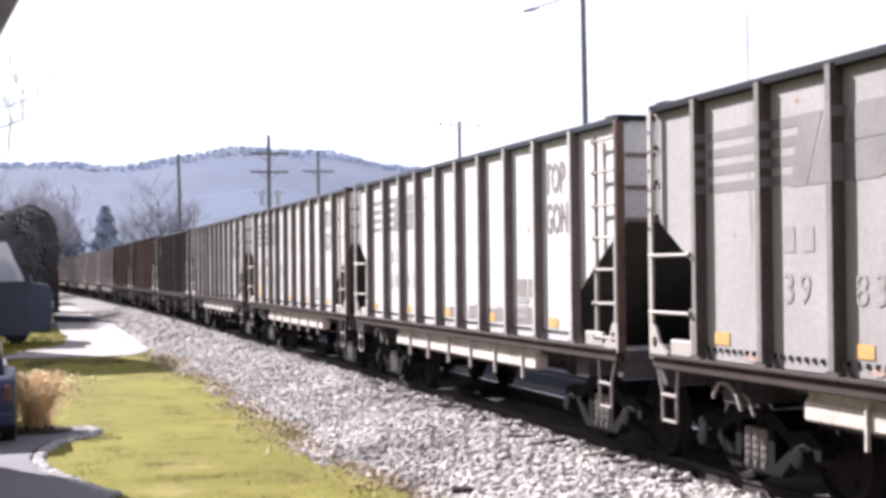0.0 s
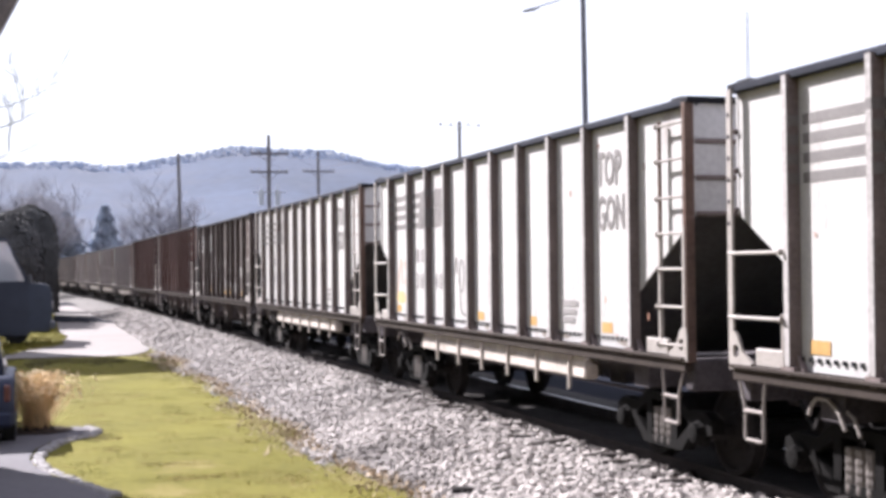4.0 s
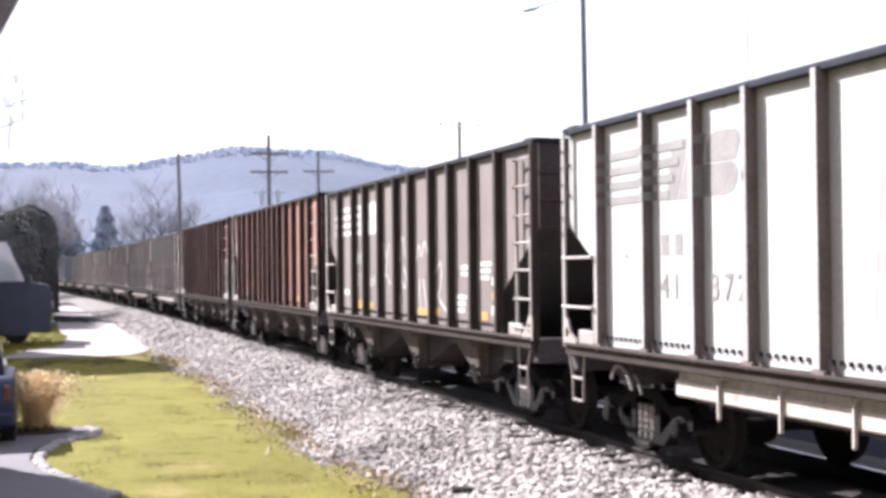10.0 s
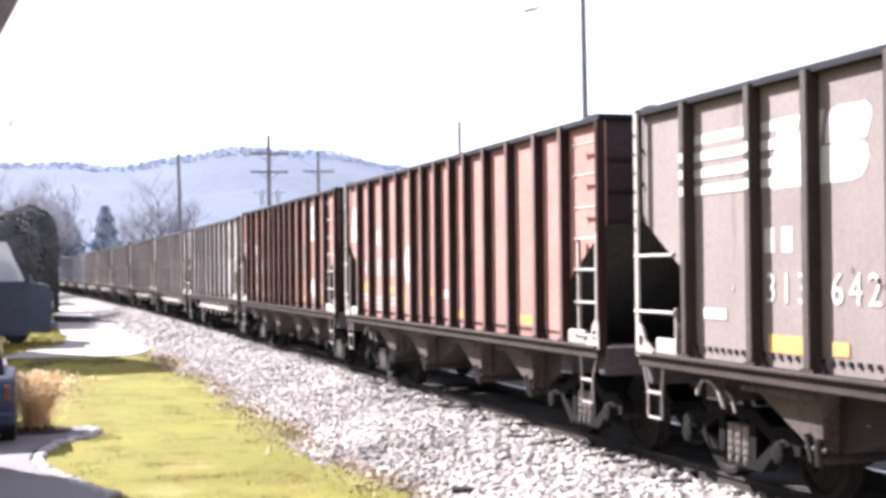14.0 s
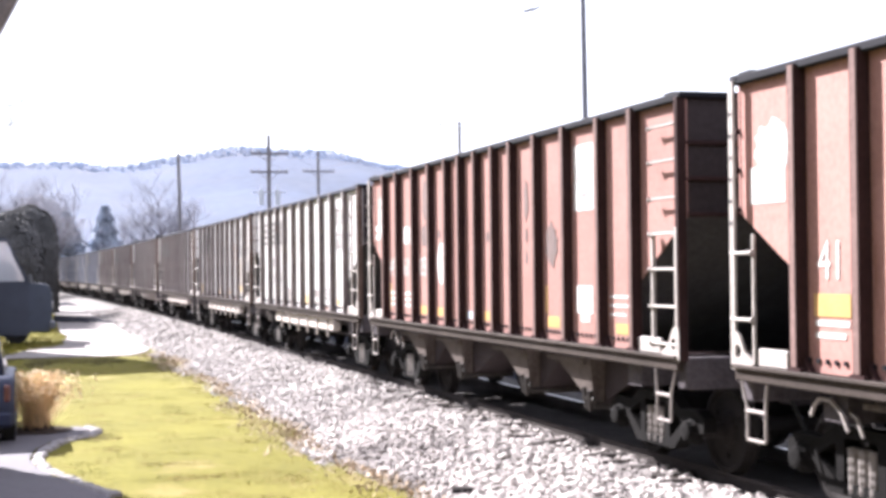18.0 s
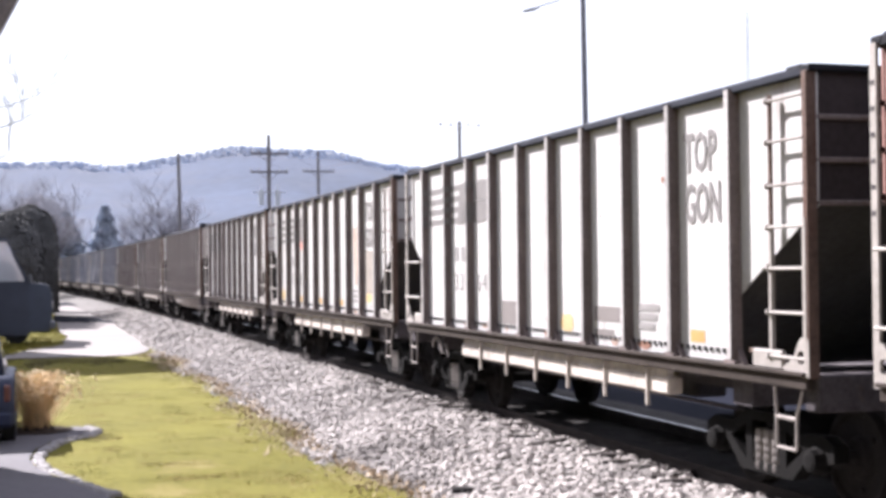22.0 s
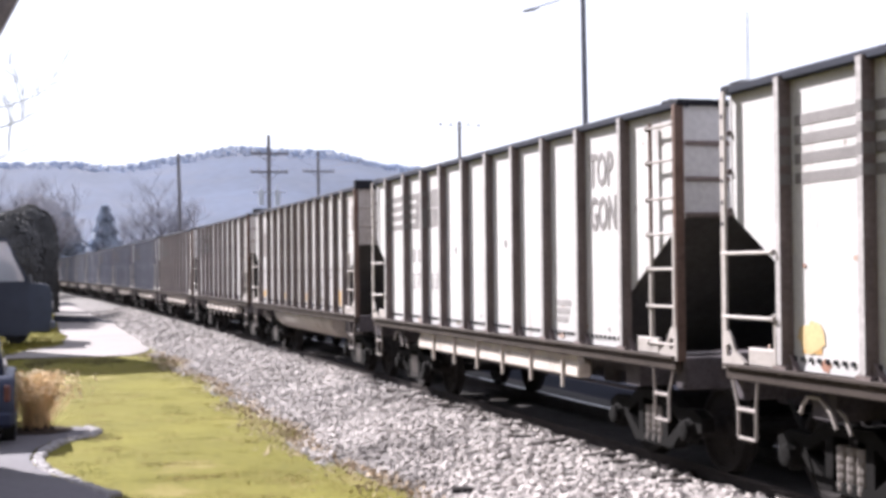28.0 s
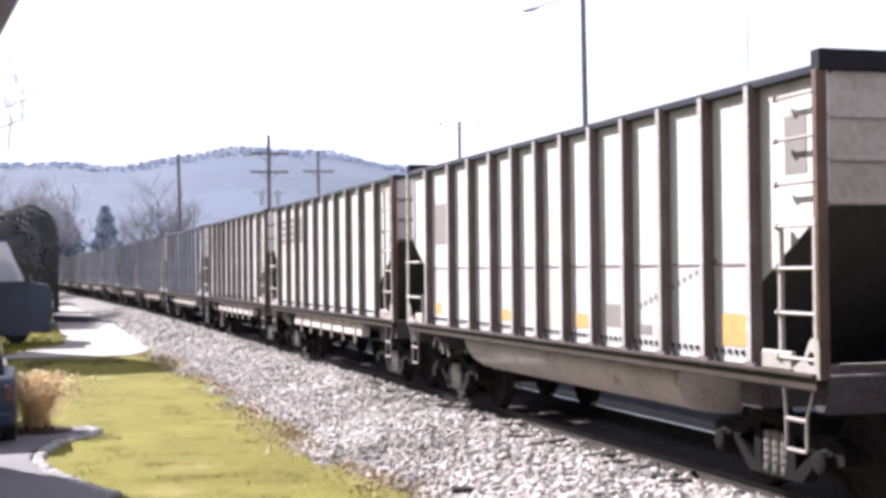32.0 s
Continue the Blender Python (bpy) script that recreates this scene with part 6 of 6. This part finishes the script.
def wires():
    for i, (a, b, sag) in enumerate((((14.2, 91.2, 10.2), (22.0, 112.9, 10.6), 0.4), ((16.7, 91.2, 10.2), (24.7, 112.9, 10.6), 0.4), ((14.2, 91.2, 10.2), (11.3, 106.2, 10.9), 0.3), ((16.7, 91.2, 9.0), (18.1, 57.1, 8.3), 0.5))):
        bm = bmesh.new()
        pts = [Vector(a).lerp(Vector(b), k / 12) - Vector((0, 0, sag * 4 * (k / 12) * (1 - k / 12))) for k in range(13)]
        for p, q in zip(pts, pts[1:]):
            tube(bm, p, q, 0.012, n=4, caps=False)
        tagged(part("power_line", bm, "pole_steel"), "thin dark overhead wire strung between poles", "wire", "overhead wires")


wires()


# ---- parked truck by the lane ----
def parked_truck():
    car, _ = bare("parked_truck", "dark parked truck with a pale sloping windscreen", "truck")
    car.location = (0.85, 55.3, -0.5)          # front bumper; the truck points along +x
    side = lambda a, b, d: (a, -1.15 + d, b)
    bm = bmesh.new()
    prism(bm, [(-2.4, 0.42), (-0.05, 0.42), (0.0, 1.0), (-0.02, 2.05), (-0.12, 2.22), (-0.75, 2.30), (-2.4, 2.30)], lambda a, b, d: (a, -1.12 + d, b), 2.24)
    bmesh.ops.bevel(bm, geom=bm.edges[:], offset=0.05, segments=2, affect="EDGES")
    part("hood", bm, "hood_paint", car)
    bm = bmesh.new()
    prism(bm, [(-4.4, 0.3), (-0.8, 0.3), (-0.8, 2.30), (-1.62, 4.0), (-4.4, 4.05)], side, 2.3)
    bmesh.ops.bevel(bm, geom=bm.edges[:], offset=0.04, segments=2, affect="EDGES")
    part("cab", bm, "truck_body", car)
    bm = bmesh.new()
    d = Vector((-0.82, 0, 1.70)).normalized()
    n = Vector((d.z, 0, -d.x))
    c = [Vector((-0.80, y, 2.30)) + d * k * 1.82 + n * 0.012 for y, k in ((-1.06, 0.04), (1.06, 0.04), (1.06, 0.96), (-1.06, 0.96))]
    bm.faces.new([bm.verts.new(q) for q in c])
    part("windscreen", bm, "glass", car, "pale sky-reflecting windscreen")
    bm = bmesh.new()
    bm.faces.new([bm.verts.new(q) for q in ((-0.98, -1.156, 2.36), (-1.62, -1.156, 3.85), (-2.7, -1.156, 3.85), (-2.7, -1.156, 2.36))])
    part("side_window", bm, "glass", car, "pale side window")
    bm = bmesh.new()
    box(bm, -0.04, 0.05, -0.8, 0.8, 1.15, 1.9, bevel=0.02)
    part("grille", bm, "trim", car)
    bm = bmesh.new()
    box(bm, -0.1, 0.14, -1.2, 1.2, 0.55, 0.82, bevel=0.03)
    part("bumper", bm, "trim", car)
    bm = bmesh.new()
    box(bm, -0.85, -0.72, -1.42, -1.18, 2.30, 2.62, bevel=0.03)
    part("mirror", bm, "trim", car)
    for y in (-1.0, 1.0):
        bm = bmesh.new()
        bmesh.ops.create_cone(bm, cap_ends=True, segments=24, radius1=0.5, radius2=0.5, depth=0.3, matrix=pose(-1.3, y * 0.9, 0.5, 90, 0, 0))
        wheel = part("wheel", bm, "tyre", car)
        bm = bmesh.new()
        bmesh.ops.create_cone(bm, cap_ends=True, segments=18, radius1=0.27, radius2=0.22, depth=0.06, matrix=pose(-1.3, y * 0.9 - 0.16, 0.5, 90, 0, 0))
        part("rim", bm, "truck_body", wheel)
        bm = bmesh.new()
        tube(bm, (0.01, y * 0.85, 1.45), (0.06, y * 0.85, 1.45), 0.14, 0.13, n=14)
        part("headlight", bm, "insulator", car, "round headlight")


parked_truck()


def far_house():
    house, _ = bare("house", "hazy grey house with a gabled roof far away", "house")
    house.location = (8.4, 240, -0.5)
    bm = bmesh.new()
    box(bm, -3.2, 3.2, -3, 3, 0, 6.1)
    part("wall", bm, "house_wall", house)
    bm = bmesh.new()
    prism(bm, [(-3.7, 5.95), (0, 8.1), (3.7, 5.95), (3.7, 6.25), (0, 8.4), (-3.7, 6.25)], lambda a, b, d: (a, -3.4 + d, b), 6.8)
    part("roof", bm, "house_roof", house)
    for x in (-1.7, 1.5):
        for z in (1.2, 3.9):
            bm = bmesh.new()
            box(bm, x - 0.5, x + 0.5, -3.06, -3.0, z, z + 1.4)
            part("window", bm, "glass", house)


far_house()


# ---- wooded hill on the horizon ----
def hill():
    ax = [-700, -300, -120, -13, 22, 40, 58, 78, 97, 119, 141, 163, 185, 221, 300, 450, 800]
    az = [44, 52, 58, 57.5, 57.3, 55, 57.4, 61.5, 64.5, 63, 61.6, 55.6, 53.7, 51, 47, 42, 30]
    xs = [-700 + i * 12 for i in range(0, 126)]
    ys = [330 + i * 20 for i in range(0, 24)]

    def height(x, y):
        t = min(1.0, max(0.0, (y - 340) / (700 - 0.3 * max(0, x) - 340)))
        crest = float(np.interp(x, ax, az)) + noise.noise((x * 0.03, 0, 5)) * 1.2
        rise = t ** 1.25
        drop = max(0, y - 720) * 0.12
        return -0.8 + (crest - 0.9) * rise - drop + noise.noise((x * 0.02, y * 0.02, 2)) * 3 * t * (1 - t) * 3
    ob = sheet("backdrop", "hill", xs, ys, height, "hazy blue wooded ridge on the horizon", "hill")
    r = np.random.default_rng(12)
    n = 3000
    x = r.uniform(-140, 420, n)
    y = 700 - 0.3 * np.maximum(0, x) + r.uniform(-25, 8, n)
    z = np.array([height(a, b) for a, b in zip(x, y)])
    h = r.uniform(0.5, 2.0, n)
    tri = []
    for k in range(3):
        a = r.uniform(0, math.pi, n)
        w = h * r.uniform(0.25, 0.5, n)
        s = np.stack([np.cos(a) * w, np.sin(a) * w, h * 0.25], 1)
        s2 = np.stack([-np.cos(a) * w, -np.sin(a) * w, h * 0.3], 1)
        base = np.stack([x, y, z - 0.5], 1)
        tri += [np.stack([base, base + s + [0, 0, 1.0], base + np.stack([r.normal(0, 0.6, n), r.normal(0, 0.6, n), h], 1)], 1), np.stack([base, base + np.stack([r.normal(0, 0.6, n), r.normal(0, 0.6, n), h * 0.9], 1), base + s2], 1)]
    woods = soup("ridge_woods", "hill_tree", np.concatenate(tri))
    tagged(woods, "hazy leafless woods on the far ridge", "woods", kind="stuff")


hill()


# ---- what moves: the train rolls towards the camera, its wheels turn ----
def run(t):
    """Metres rolled since the start; the train slowly gathers speed."""
    return 3.7434 * t + 0.00937 * t ** 2 - 0.00005 * t ** 3


def arc_pose(y):
    slope = (track_x(y + 4) - track_x(y - 4)) / 8
    return pose(track_x(y), y, 0, 0, 0, -math.degrees(math.atan(slope)))


def motions():
    for car, middle in TRAIN:
        walk(car, [(t, arc_pose(middle - run(t))) for t in range(0, 33, 2)])
    times = [k * 0.15 for k in range(214)] + [32.0]
    for sets, a in zip(wheel_sets, (-0.889, 0.889)):
        rows = [(t, Matrix.Translation((0, a, 0.457)) @ Matrix.Rotation(run(t) / 0.457, 4, "X")) for t in times]
        walk(sets[0], rows)
        rolling = sets[0].animation_data
        for ws in sets[1:]:
            ws.rotation_mode = "QUATERNION"
            ws.animation_data_create()
            ws.animation_data.action = rolling.action
            ws.animation_data.action_slot = rolling.action_slot


motions()
